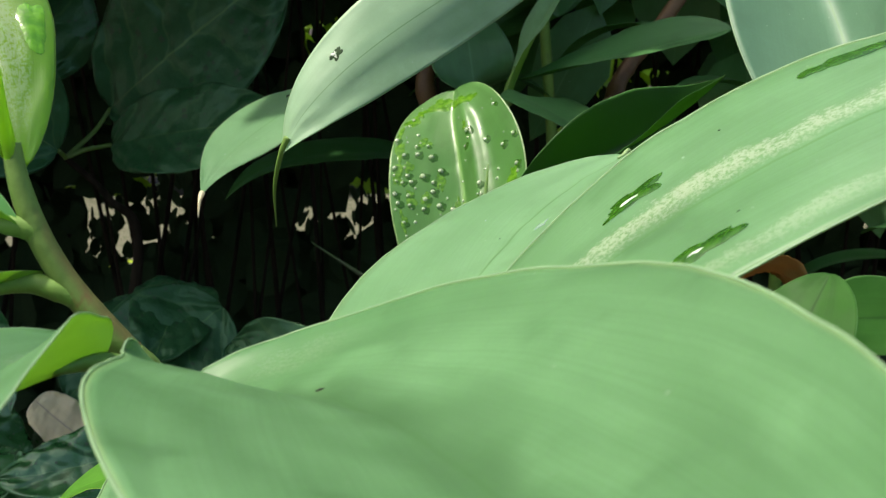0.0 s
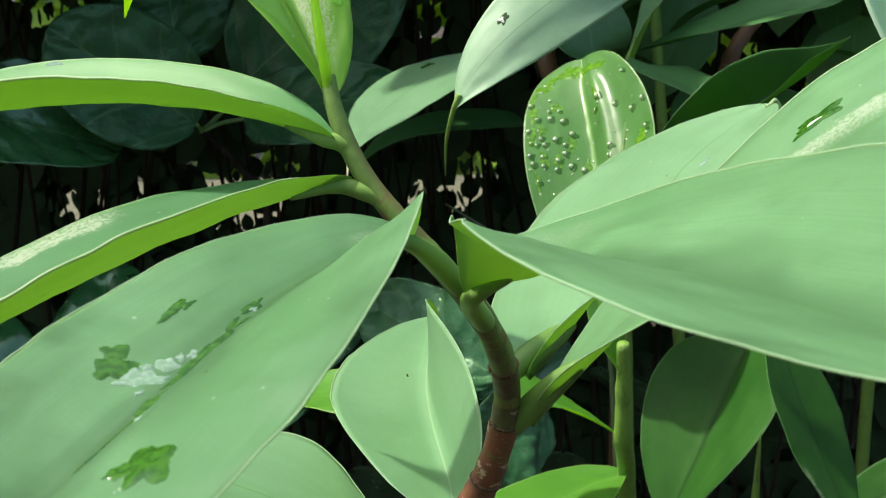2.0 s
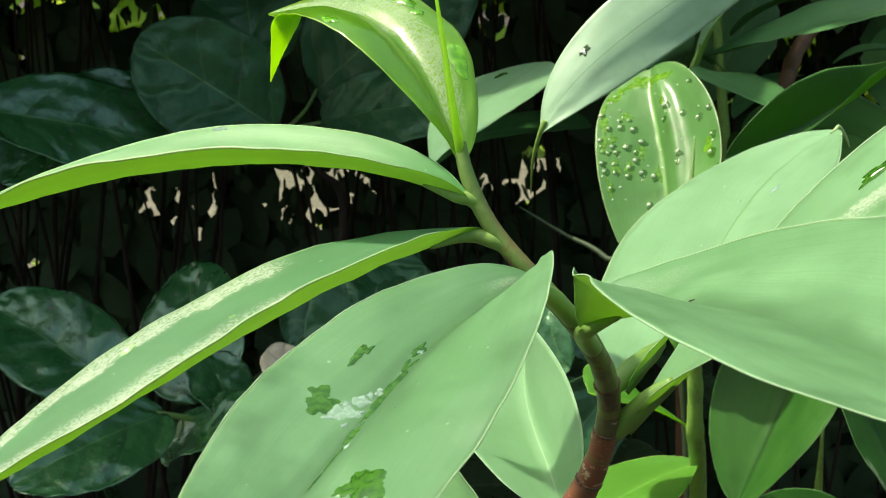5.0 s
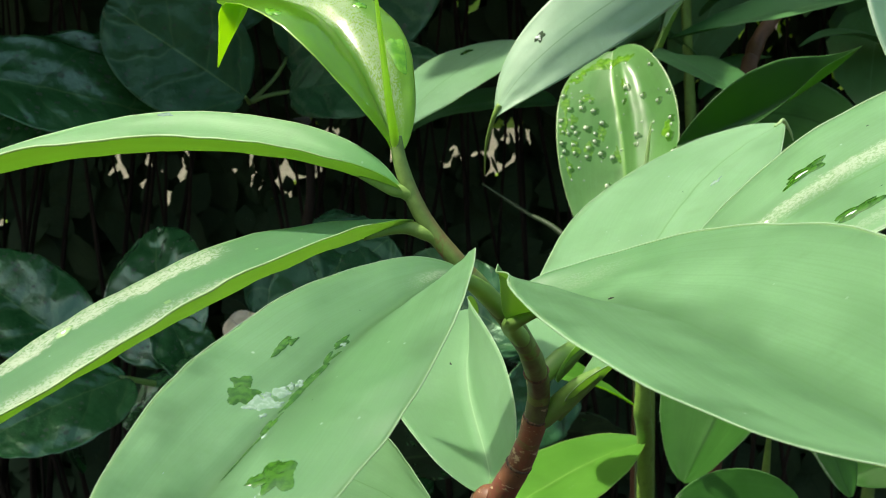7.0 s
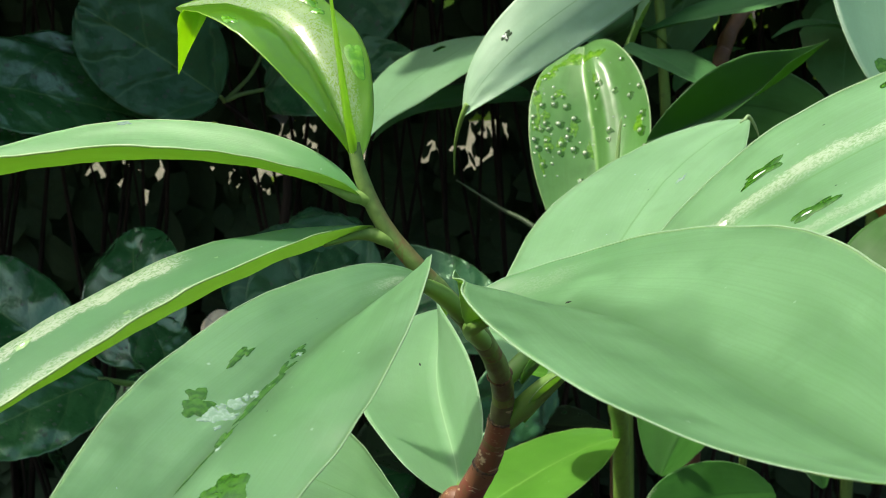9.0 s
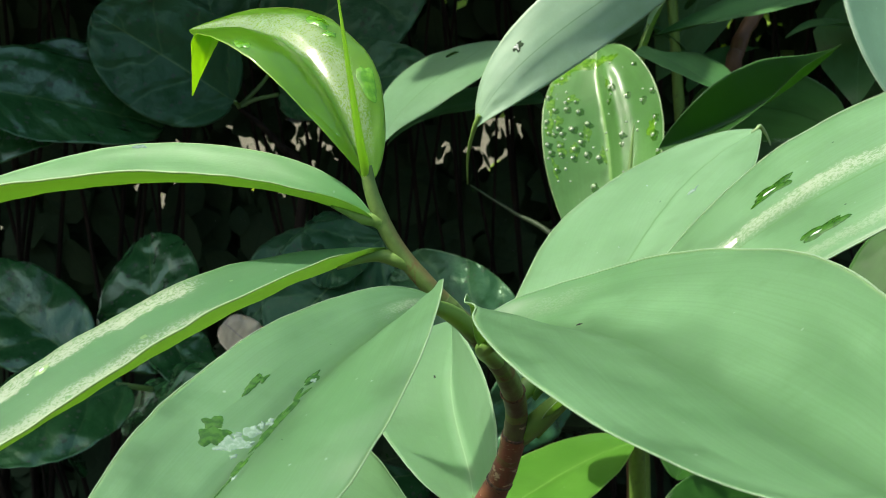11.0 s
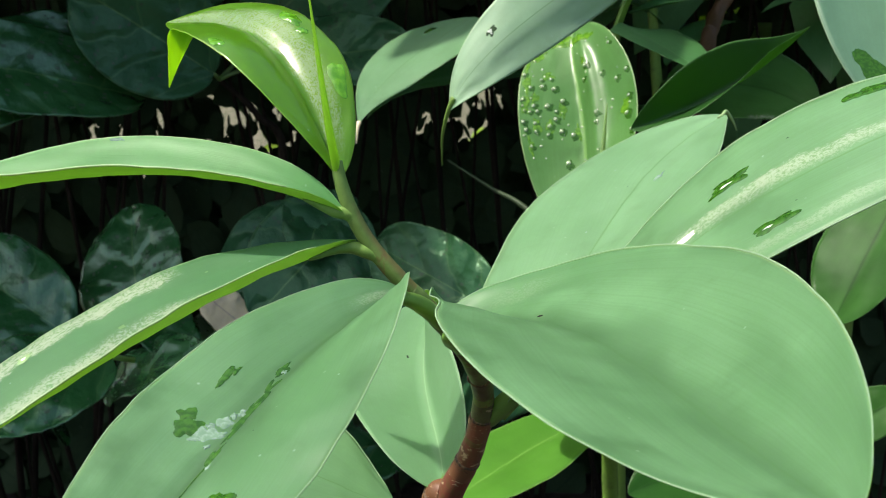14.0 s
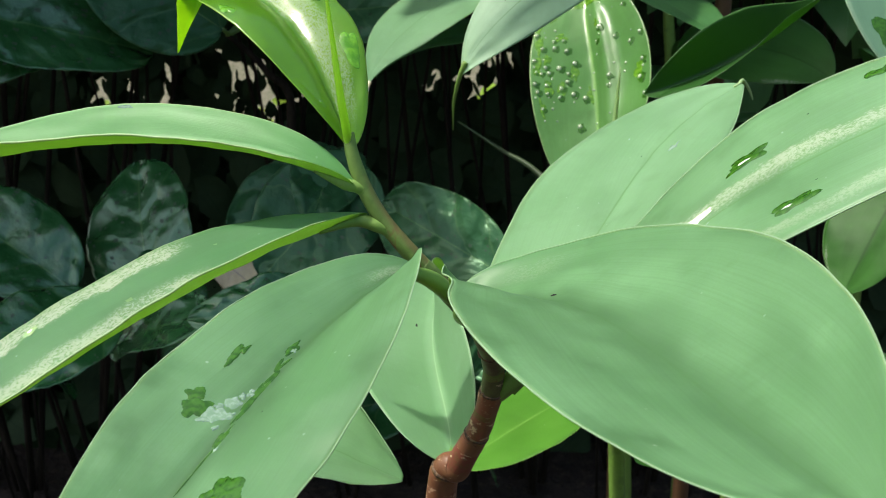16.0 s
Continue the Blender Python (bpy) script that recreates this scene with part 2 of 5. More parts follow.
dark_top = leaf_material("dark_leaf_top", (0.022, 0.108, 0.026), (0.042, 0.155, 0.042), GLOW, 0.0, 0.24, (0.10, 0.22, 0.07), 0.016, ribs=0.3, side_ribs=20.0, pucker=0.8, spec=1.0, specks=0.0, edge=(0.12, 0.24, 0.09), sheen=(0.62, 1.0, 0.70), coat=0.5)
# darker copy of dark_top for leaves under the overhang; shade in the colour
deep_top = leaf_material("deep_dark_leaf_top", (0.021, 0.084, 0.027), (0.042, 0.125, 0.045), GLOW, 0.0, 0.32, (0.10, 0.2, 0.07), 0.016, ribs=0.35, side_ribs=20.0, pucker=0.9, spec=0.5, specks=0.0, edge=(0.08, 0.16, 0.07), sheen=(0.62, 1.0, 0.70))
dark_under = leaf_material("dark_leaf_underside", (0.03, 0.075, 0.03), (0.04, 0.09, 0.035), GLOW, 0.0, 0.5, (0.09, 0.2, 0.07), 0.03, ribs=0.2, side_ribs=26.0)
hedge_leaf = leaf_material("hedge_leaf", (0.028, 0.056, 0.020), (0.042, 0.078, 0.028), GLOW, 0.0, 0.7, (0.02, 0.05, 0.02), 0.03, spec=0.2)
petiole_mat = leaf_material("leaf_stalk", (0.15, 0.29, 0.055), (0.19, 0.33, 0.07), (0.4, 0.6, 0.1), 0.25, 0.4, (0.2, 0.35, 0.08), 0.03)
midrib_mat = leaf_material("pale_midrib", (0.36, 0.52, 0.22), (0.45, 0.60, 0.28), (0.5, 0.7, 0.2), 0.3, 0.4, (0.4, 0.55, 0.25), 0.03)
margin_mat = leaf_material("pale_margin", (0.28, 0.44, 0.22), (0.34, 0.50, 0.28), (0.5, 0.7, 0.2), 0.3, 0.4, (0.3, 0.45, 0.25), 0.03)
dry_pale = leaf_material("dry_leaf_pale", (0.93, 0.78, 0.44), (0.95, 0.86, 0.56), (0.92, 0.76, 0.42), 0.22, 0.75, (0.42, 0.33, 0.25), 0.03)
dry_orange = leaf_material("dry_leaf_orange", (0.36, 0.21, 0.045), (0.24, 0.14, 0.04), (0.5, 0.25, 0.05), 0.3, 0.6, (0.3, 0.14, 0.05), 0.04)
sunlit = leaf_material("sunlit_leaf", (0.20, 0.36, 0.03), (0.30, 0.46, 0.06), (0.5, 0.7, 0.05), 0.5, 0.5, (0.3, 0.45, 0.1), 0.03)


def sheath_material(name, low, high, flake, flecks):
    """A papery leaf sheath: low and high, its two tones in blotches along the stem; flecks: how much of it has flaked pale."""
    n = Nodes(name)
    base = n.mix(n.ramp(n.noise(70, 5, 0.65, stretch=(1, 1, 0.5)), 0.36, 0.64), low, high)
    base = n.mix(n.math("MULTIPLY", n.ramp(n.noise(260, 4, 0.6, stretch=(1, 1, 0.35)), 0.45, 0.7), 0.45), base, tuple(c * 0.5 for c in low))
    worn = n.ramp(n.noise(190, 4, 0.6, stretch=(1, 1, 2.0)), 0.70 - flecks * 0.14, 0.74 - flecks * 0.10)
    base = n.mix(n.math("MULTIPLY", worn, 0.9 if flecks else 0.0), base, flake)
    n.link(base, n.bsdf.inputs["Base Color"])
    n.bsdf.inputs["Roughness"].default_value = 0.46
    n.bsdf.inputs["Specular IOR Level"].default_value = 0.4
    n.bump(n.noise(300, 4, stretch=(1, 1, 0.4)), 0.5, 0.0006)
    return n.mat


def stem_material(name, green, red, z_green, z_red, scars=True):
    """A stem that ages from green at z_green to red-brown at z_red, with pale scars."""
    n = Nodes(name)
    geo = n.tree.nodes.new("ShaderNodeNewGeometry")
    sep = n.tree.nodes.new("ShaderNodeSeparateXYZ")
    n.link(geo.outputs["Position"], sep.inputs[0])
    blot = n.noise(55, 4)
    z = n.math("ADD", sep.outputs[2], n.math("MULTIPLY", n.math("SUBTRACT", blot, 0.5), 0.07))
    age = n.ramp(z, z_red, z_green)
    base = n.mix(age, red, green)
    patch = n.math("MULTIPLY", n.ramp(n.noise(90, 4, 0.6, stretch=(1, 1, 0.6)), 0.55, 0.63), n.math("SUBTRACT", 1.0, n.ramp(sep.outputs[2], 0.930, 0.944)))
    base = n.mix(n.math("MULTIPLY", patch, 0.75), base, red)
    if scars:
        face = n.tree.nodes.new("ShaderNodeSeparateXYZ")
        n.link(geo.outputs["Normal"], face.inputs[0])
        # redder on faces turned to the right and upward
        right_top = n.math("ADD", n.math("MULTIPLY", face.outputs[0], 0.6), n.math("ADD", n.math("MULTIPLY", face.outputs[2], 0.5), n.math("MULTIPLY", n.noise(60, 3), 0.9)))
        flush = n.math("MULTIPLY", n.ramp(right_top, 0.62, 1.25), n.math("SUBTRACT", 1.0, n.ramp(z, 0.938, 0.952)))
        base = n.mix(n.math("MULTIPLY", flush, 0.55), base, (0.14, 0.048, 0.030))
    if scars:
        scar = n.ramp(n.noise(130, 3, 0.6, stretch=(1, 1, 2.2)), 0.60, 0.66)
        base = n.mix(n.math("MULTIPLY", scar, n.math("SUBTRACT", 0.95, n.ramp(z, 0.80, 0.87))), base, (0.55, 0.45, 0.28))
    base = n.mix(n.math("MULTIPLY", n.ramp(n.noise(420, 2), 0.4, 0.7), 0.25), base, tuple(c * 0.5 for c in green))
    n.link(base, n.bsdf.inputs["Base Color"])
    n.bsdf.inputs["Roughness"].default_value = 0.55
    n.bsdf.inputs["Specular IOR Level"].default_value = 0.35
    n.bump(n.noise(220, 4), 0.5, 0.0008)
    return n.mat


stem_mat = stem_material("ginger_stem", (0.125, 0.215, 0.045), (0.165, 0.048, 0.028), 0.885, 0.828)
stem_green = stem_material("green_stem", (0.16, 0.30, 0.048), (0.11, 0.20, 0.04), 0.60, 0.2, False)
stem_top = stem_material("stalk_green", (0.15, 0.27, 0.05), (0.15, 0.27, 0.05), 0.9, 0.8, False)
stem_dull = stem_material("dull_blade", (0.026, 0.052, 0.018), (0.024, 0.04, 0.014), 0.7, 0.3, False)
stem_red = stem_material("red_stem", (0.130, 0.076, 0.030), (0.100, 0.050, 0.022), 0.98, 0.8, False)
SHEATHS = (
    sheath_material("green_sheath", (0.13, 0.22, 0.048), (0.11, 0.17, 0.04), (0.3, 0.3, 0.15), 0.0),
    sheath_material("olive_sheath", (0.125, 0.19, 0.045), (0.095, 0.105, 0.036), (0.36, 0.32, 0.18), 0.0),
    sheath_material("brown_olive_sheath", (0.105, 0.125, 0.040), (0.075, 0.060, 0.028), (0.40, 0.33, 0.19), 0.35),
    sheath_material("brown_sheath", (0.12, 0.095, 0.038), (0.19, 0.064, 0.030), (0.46, 0.36, 0.20), 1.0),
    sheath_material("red_sheath", (0.22, 0.075, 0.034), (0.15, 0.068, 0.030), (0.48, 0.33, 0.20), 0.8),
    sheath_material("old_red_sheath", (0.21, 0.074, 0.034), (0.15, 0.064, 0.028), (0.42, 0.28, 0.18), 0.7),
)
n = Nodes("wet_leaf_film")
n.link(n.mix(n.ramp(n.noise(500, 3), 0.35, 0.65), (0.014, 0.066, 0.004), (0.034, 0.118, 0.009)), n.bsdf.inputs["Base Color"])
n.bsdf.inputs["Roughness"].default_value = 0.24
n.bsdf.inputs["Specular IOR Level"].default_value = 0.4
n.bump(n.noise(380, 3), 0.25, 0.0006)
wet_mat = n.mat
n = Nodes("wet_dewy_leaf_film")
n.link(n.mix(n.ramp(n.noise(300, 3), 0.35, 0.65), (0.045, 0.15, 0.008), (0.115, 0.27, 0.020)), n.bsdf.inputs["Base Color"])
n.bsdf.inputs["Roughness"].default_value = 0.16
n.bump(n.noise(260, 3), 0.3, 0.0006)
wet_dewy = n.mat
n = Nodes("wet_young_leaf_film")
n.link(n.mix(n.ramp(n.noise(300, 3), 0.35, 0.65), (0.050, 0.190, 0.006), (0.100, 0.290, 0.012)), n.bsdf.inputs["Base Color"])
n.bsdf.inputs["Roughness"].default_value = 0.10
n.bump(n.noise(210, 2), 0.5, 0.0010)
wet_young = n.mat
n = Nodes("water")
clear = n.tree.nodes.new("ShaderNodeBsdfTransparent")
clear.inputs[0].default_value = (0.84, 0.94, 0.68, 1)
# pale base stands in for sunlight focused through the drop
n.bsdf.inputs["Base Color"].default_value = (0.62, 0.78, 0.50, 1)
n.bsdf.inputs["IOR"].default_value = 1.5
n.bsdf.inputs["Roughness"].default_value = 0.20
n.bsdf.inputs["Specular IOR Level"].default_value = 1.0
n.bsdf.inputs["Coat Weight"].default_value = 1.0
n.bsdf.inputs["Coat Roughness"].default_value = 0.12
blend = n.tree.nodes.new("ShaderNodeMixShader")
blend.inputs[0].default_value = 0.5
n.link(clear.outputs[0], blend.inputs[1])
n.link(n.bsdf.outputs[0], blend.inputs[2])
n.link(blend.outputs[0], n.out.inputs[0])
water_mat = n.mat
n = Nodes("pale_residue")
n.link(n.mix(n.ramp(n.noise(900, 3), 0.4, 0.65), (0.130, 0.235, 0.150), (0.205, 0.305, 0.235)), n.bsdf.inputs["Base Color"])
n.bsdf.inputs["Roughness"].default_value = 0.7
n.bsdf.inputs["Specular IOR Level"].default_value = 0.25
residue_mat = n.mat
n = Nodes("yellowed_leaf")
n.link(n.mix(n.ramp(n.noise(600, 3), 0.4, 0.6), (0.155, 0.315, 0.13), (0.25, 0.40, 0.20)), n.bsdf.inputs["Base Color"])
n.bsdf.inputs["Roughness"].default_value = 0.45
yellow_mat = n.mat
n = Nodes("white_crust")
n.link(n.mix(n.ramp(n.noise(900, 3), 0.35, 0.6), (0.42, 0.55, 0.38), (0.78, 0.80, 0.74)), n.bsdf.inputs["Base Color"])
n.bsdf.inputs["Roughness"].default_value = 0.6
n.bsdf.inputs["Specular IOR Level"].default_value = 0.3
crust_mat = n.mat
n = Nodes("yellow_spot")
n.link(n.mix(n.ramp(n.noise(500, 3), 0.4, 0.6), (0.155, 0.31, 0.11), (0.215, 0.345, 0.125)), n.bsdf.inputs["Base Color"])
n.bsdf.inputs["Roughness"].default_value = 0.5
spot_mat = n.mat
n = Nodes("dark_scar")
n.link(n.mix(n.ramp(n.noise(700, 3), 0.4, 0.6), (0.05, 0.028, 0.014), (0.14, 0.08, 0.035)), n.bsdf.inputs["Base Color"])
n.bsdf.inputs["Roughness"].default_value = 0.7
scar_dark = n.mat
n = Nodes("pale_scar")
n.link(n.mix(n.ramp(n.noise(700, 3), 0.4, 0.6), (0.28, 0.19, 0.10), (0.58, 0.47, 0.30)), n.bsdf.inputs["Base Color"])
n.bsdf.inputs["Roughness"].default_value = 0.7
scar_pale = n.mat
n = Nodes("soil")
dirt = n.mix(n.ramp(n.noise(6, 5), 0.35, 0.65), (0.018, 0.013, 0.010), (0.045, 0.032, 0.022))
n.link(n.mix(n.ramp(n.noise(70, 4), 0.5, 0.7), dirt, (0.07, 0.05, 0.035)), n.bsdf.inputs["Base Color"])
n.bsdf.inputs["Roughness"].default_value = 0.95
n.bump(n.noise(40, 6), 1.0, 0.02)
soil_mat = n.mat
n = Nodes("pale_gravel")
grit = n.mix(n.ramp(n.noise(26, 5, 0.7), 0.38, 0.62), (0.048, 0.066, 0.026), (0.150, 0.150, 0.108))
n.link(n.mix(n.ramp(n.noise(110, 3), 0.45, 0.6), grit, (0.15, 0.135, 0.105)), n.bsdf.inputs["Base Color"])
n.bsdf.inputs["Roughness"].default_value = 0.9
n.bump(n.noise(120, 3), 0.6, 0.01)
path_mat = n.mat
n = Nodes("dark_bark")
n.link(n.mix(n.ramp(n.noise(20, 5, stretch=(3, 3, 0.4)), 0.35, 0.65), (0.014, 0.012, 0.008), (0.034, 0.027, 0.018)), n.bsdf.inputs["Base Color"])
n.bsdf.inputs["Roughness"].default_value = 0.9
n.bsdf.inputs["Specular IOR Level"].default_value = 0.12
n.bump(n.noise(60, 5, stretch=(3, 3, 0.4)), 0.8, 0.006)
bark_mat = n.mat


# ---- building helpers ----
ORIGIN = {}


def plant(name, base, label, category, group=""):
    ob = new(name)
    ob.empty_display_size = 0.05
    ob.location = base
    ORIGIN[ob.name] = Vector(base)
    return tagged(ob, label, category, group)


def mesh_part(name, verts, faces, mats, parent, origin, label="", smooth=True, mat_ids=None, uvs=None):
    """One mesh in world metres, under a thing or a part, with its own origin."""
    origin = Vector(origin)
    me = bpy.data.meshes.new(name)
    me.from_pydata([tuple(Vector(v) - origin) for v in verts], [], faces)
    for m in mats:
        me.materials.append(m)
    if uvs:
        layer = me.uv_layers.new(name="UVMap")
        flat = [c for f in faces for k in f for c in uvs[k]]
        layer.data.foreach_set("uv", flat)
    if mat_ids:
        me.polygons.foreach_set("material_index", mat_ids)
    me.polygons.foreach_set("use_smooth", [smooth] * len(faces))
    me.update()
    ob = new(name, me)
    ORIGIN[ob.name] = origin
    if parent:
        ob.parent = parent
        ob.location = origin - ORIGIN[parent.name]
    else:
        ob.location = origin
    if label:
        tagged(ob, label)
    return ob


class Blade:
    """The shape of a leaf: a midrib curve, a width that swells and tapers, a roll about the midrib and a fold along it."""

    def __init__(self, ctrl, width, a, b, roll0, roll1, fold0, fold1, camber, decay=0.12, skew=0.0, wave=0.0012, seed=0, groove=0.0007, groove_w=0.06, ridge=None, nip=None, pull=None):
        self.ridge, self.nip, self.pull = ridge, nip, pull
        self.c = [Vector(p) for p in ctrl]
        self.width, self.a, self.b = width, a, b
        self.roll, self.fold, self.camber = (roll0, roll1), (fold0, fold1), camber
        self.wave, self.seed, self.decay, self.skew, self.groove, self.groove_w = wave, seed, decay, skew, groove, groove_w
        self.length = sum((self.mid((k + 1) / 20) - self.mid(k / 20)).length for k in range(20))

    def mid(self, s):
        a, b, d, e = self.c
        r = 1 - s
        return a * r**3 + b * (3 * r * r * s) + d * (3 * r * s * s) + e * s**3

    def axes(self, s):
        a, b, d, e = self.c
        r = 1 - s
        t = ((b - a) * (r * r) + (d - b) * (2 * r * s) + (e - d) * (s * s)).normalized()
        side = t.cross(Vector((0, 0, 1))).normalized()
        up = side.cross(t)
        th = self.roll[0] + (self.roll[1] - self.roll[0]) * s
        side = side * math.cos(th) + up * math.sin(th)
        return t, side, side.cross(t)

    def half(self, s):
        a, b = self.a, self.b
        m = a / (a + b)
        return self.width * (max(s, 0.0)**a * max(1 - s, 0.0)**b) / (m**a * (1 - m)**b)

    def point(self, s, v, lift=0.0):
        """v from -1 to 1 across. lift: metres above the upper face."""
        t, side, up = self.axes(s)
        w = self.half(s) * (1 + self.skew * (1 if v > 0 else -1) * min(1.0, abs(v) * 4))
        f = self.fold[1] + (self.fold[0] - self.fold[1]) * math.exp(-s / self.decay)
        if self.nip and v * self.nip[3] > 0:
            w = w * (1 - self.nip[0] * math.exp(-((s - self.nip[1]) / self.nip[2])**2) * min(1.0, abs(v) * 3))
        k = abs(v)
        rise = (math.sqrt(k * k + 0.01) - 0.1) / (math.sqrt(1.01) - 0.1)
        p = self.mid(s) + side * (w * v * math.cos(f)) + up * (w * (rise * math.sin(f) - self.camber * k * k))
        n1 = noise.noise(Vector((s * 5.0 + self.seed * 7.3, v * 1.6, self.seed)))
        n2 = noise.noise(Vector((s * 17.0 + self.seed * 3.1, v * 4.0, self.seed + 5)))
        p = p + up * (self.wave * (n1 * 1.6 * k + n2 * 0.5) * min(1.0, w / 0.015))
        # midrib groove
        p = p - up * (self.groove * math.exp(-(v / self.groove_w)**2) * min(1.0, w / 0.012))
        if self.ridge:
            # a raised fold beside the midrib
            p = p + up * (self.ridge[1] * math.exp(-((v - self.ridge[0]) / self.ridge[2])**2) * min(1.0, s / 0.25, (1 - s) / 0.35))
        if self.pull and v * self.pull[3] > 0:
            # the margin drawn aside near the base, where it curls round the stem
            p = p + Vector(self.pull[0]) * (math.exp(-((s - self.pull[1]) / self.pull[2])**2) * min(1.0, s / 0.03) * v * v)
        return p + up * lift

    def normal(self, s, v):
        d = 0.004
        a = self.point(min(1, s + d), v) - self.point(max(0, s - d), v)
        b = self.point(s, min(1, v + d * 4)) - self.point(s, max(-1, v - d * 4))
        return b.cross(a).normalized()


def leaf_mesh(name, blade, parent, top, under, label="", ns=44, nc=16, thick=0.0005):
    """A leaf with an upper face, an underside and a closed margin."""
    verts, uvs, faces, ids = [], [], [], []
    eps = 0.004
    ss = [eps + (1 - 2 * eps) * (0.25 * k / ns + 0.375 * (1 - math.cos(math.pi * k / ns))) for k in range(ns + 1)]
    vs = [math.sin(math.pi / 2 * (2 * k / nc - 1)) * 0.5 + (2 * k / nc - 1) * 0.5 for k in range(nc + 1)]
    for layer in (0, 1):
        for s in ss:
            t, side, up = blade.axes(s)
            for v in vs:
                th = thick * (0.45 + 0.55 * (1 - v * v) + 2.0 * math.exp(-(v / 0.07)**2) * (1 - s))
                verts.append(blade.point(s, v) - up * (th * layer))
                uvs.append((v * 0.5 + 0.5, s * blade.length))
    row = nc + 1
    half = row * (ns + 1)
    for i in range(ns):
        for j in range(nc):
            q = (i * row + j, i * row + j + 1, (i + 1) * row + j + 1, (i + 1) * row + j)
            faces.append(q)
            ids.append(0)
            faces.append(tuple(half + k for k in reversed(q)))
            ids.append(1)
    for i in range(ns):
        for j in (0, nc):
            a, b = i * row + j, (i + 1) * row + j
            faces.append((a, b, half + b, half + a) if j == 0 else (b, a, half + a, half + b))
            ids.append(1)
    for i in (0, ns):
        for j in range(nc):
            a, b = i * row + j, i * row + j + 1
            faces.append((b, a, half + a, half + b) if i == 0 else (a, b, half + b, half + a))
            ids.append(1)
    return mesh_part(name, verts, faces, [top, under], parent, blade.mid(0), label, True, ids, uvs)


SEED = [0]


def add_leaf(parent, ctrl, width, a, b, r0, r1, f0, f1, camber, decay=0.12, skew=0.0, top=None, under=None, label="", wave=0.0012, name="leaf", ns=44, nc=16, thick=0.0005, groove=0.0007, groove_w=0.06, ridge=None, nip=None, pull=None):
    SEED[0] += 1
    blade = Blade(ctrl, width, a, b, r0, r1, f0, f1, camber, decay, skew, wave, SEED[0], groove, groove_w, ridge, nip, pull)
    ob = leaf_mesh(name, blade, parent, top or ginger_top, under or ginger_under, label, ns, nc, thick)
    return ob, blade


def spline(points, count):
    """Points along a smooth curve (Catmull-Rom) through the given ones."""
    p = [Vector(q) for q in points]
    p = [p[0] * 2 - p[1], *p, p[-1] * 2 - p[-2]]
    out = []
    n = len(p) - 3
    for k in range(count + 1):
        x = n * k / count
        i = min(int(x), n - 1)
        t = x - i
        a, b, c, d = p[i:i + 4]
        out.append(0.5 * ((2 * b) + (c - a) * t + (2 * a - 5 * b + 4 * c - d) * t * t + (3 * b - a - 3 * c + d) * t**3))
    return out


def tube(name, points, radii, mat, parent, label="", count=40, sides=14, knots=(), knot=0.18, rough=0.0):
    """A tapered, slightly uneven stem. knots: fractions of its length at which it swells into a node."""
    path = spline(points, count)
    verts, faces = [], []
    up = Vector((0.3, 1, 0.1))
    for k, p in enumerate(path):
        t = (path[min(k + 1, count)] - path[max(k - 1, 0)]).normalized()
        x = t.cross(up).normalized()
        y = x.cross(t)
        f = k / count
        i = min(int(f * (len(radii) - 1)), len(radii) - 2)
        r = radii[i] + (radii[i + 1] - radii[i]) * (f * (len(radii) - 1) - i)
        r *= 1 + knot * sum(math.exp(-((f - q) / (1.3 / count))**2) for q in knots)
        for j in range(sides):
            a = 2 * math.pi * j / sides
            w = 1 + rough * noise.noise(Vector((p.x * 90, p.y * 90 + j, p.z * 90)))
            verts.append(p + (x * math.cos(a) + y * math.sin(a)) * r * w)
    for k in range(count):
        for j in range(sides):
            j2 = (j + 1) % sides
            faces.append((k * sides + j, k * sides + j2, (k + 1) * sides + j2, (k + 1) * sides + j))
    faces.append(tuple(reversed(range(sides))))
    faces.append(tuple(count * sides + j for j in range(sides)))
    return mesh_part(name, verts, faces, [mat], parent, path[0], label)


def film_patch(leaf, blade, s, v, ds, dv, mat, seed, name="water_film", lift=0.00018, ragged=0.45, slant=0.0, label=""):
    """A thin, ragged layer that lies on a leaf's upper face."""
    verts, faces = [], []
    rings, n = 5, 84
    def at(r, a, up):
        q = 1 + ragged * (1.7 * noise.noise(Vector((math.cos(a) * 1.1 + seed * 9.1, math.sin(a) * 1.1, seed))) + 0.28 * noise.noise(Vector((math.cos(a) * 2.6, math.sin(a) * 2.6 + seed * 4.7, 3))) + 0.16 * noise.noise(Vector((math.cos(a) * 6.5 + seed, math.sin(a) * 6.5, 8))) + 0.12 * noise.noise(Vector((math.cos(a) * 13 + seed, math.sin(a) * 13, 5))))
        x, y = math.cos(a) * r * q, math.sin(a) * r * q
        return blade.point(min(0.985, max(0.02, s + ds * (x + slant * y))), min(0.96, max(-0.96, v + dv * y)), up)
    verts.append(at(0, 0, lift))
    for k in range(1, rings + 1):
        r = k / rings
        for j in range(n):
            verts.append(at(r, 2 * math.pi * j / n, lift * (1 - r**4) + 0.00005))
    for j in range(n):
        faces.append((0, 1 + j, 1 + (j + 1) % n))
    for k in range(rings - 1):
        for j in range(n):
            a, b = 1 + k * n + j, 1 + k * n + (j + 1) % n
            faces.append((a, a + n, b + n, b))
    return mesh_part(name, verts, faces, [mat], leaf, verts[0], label)


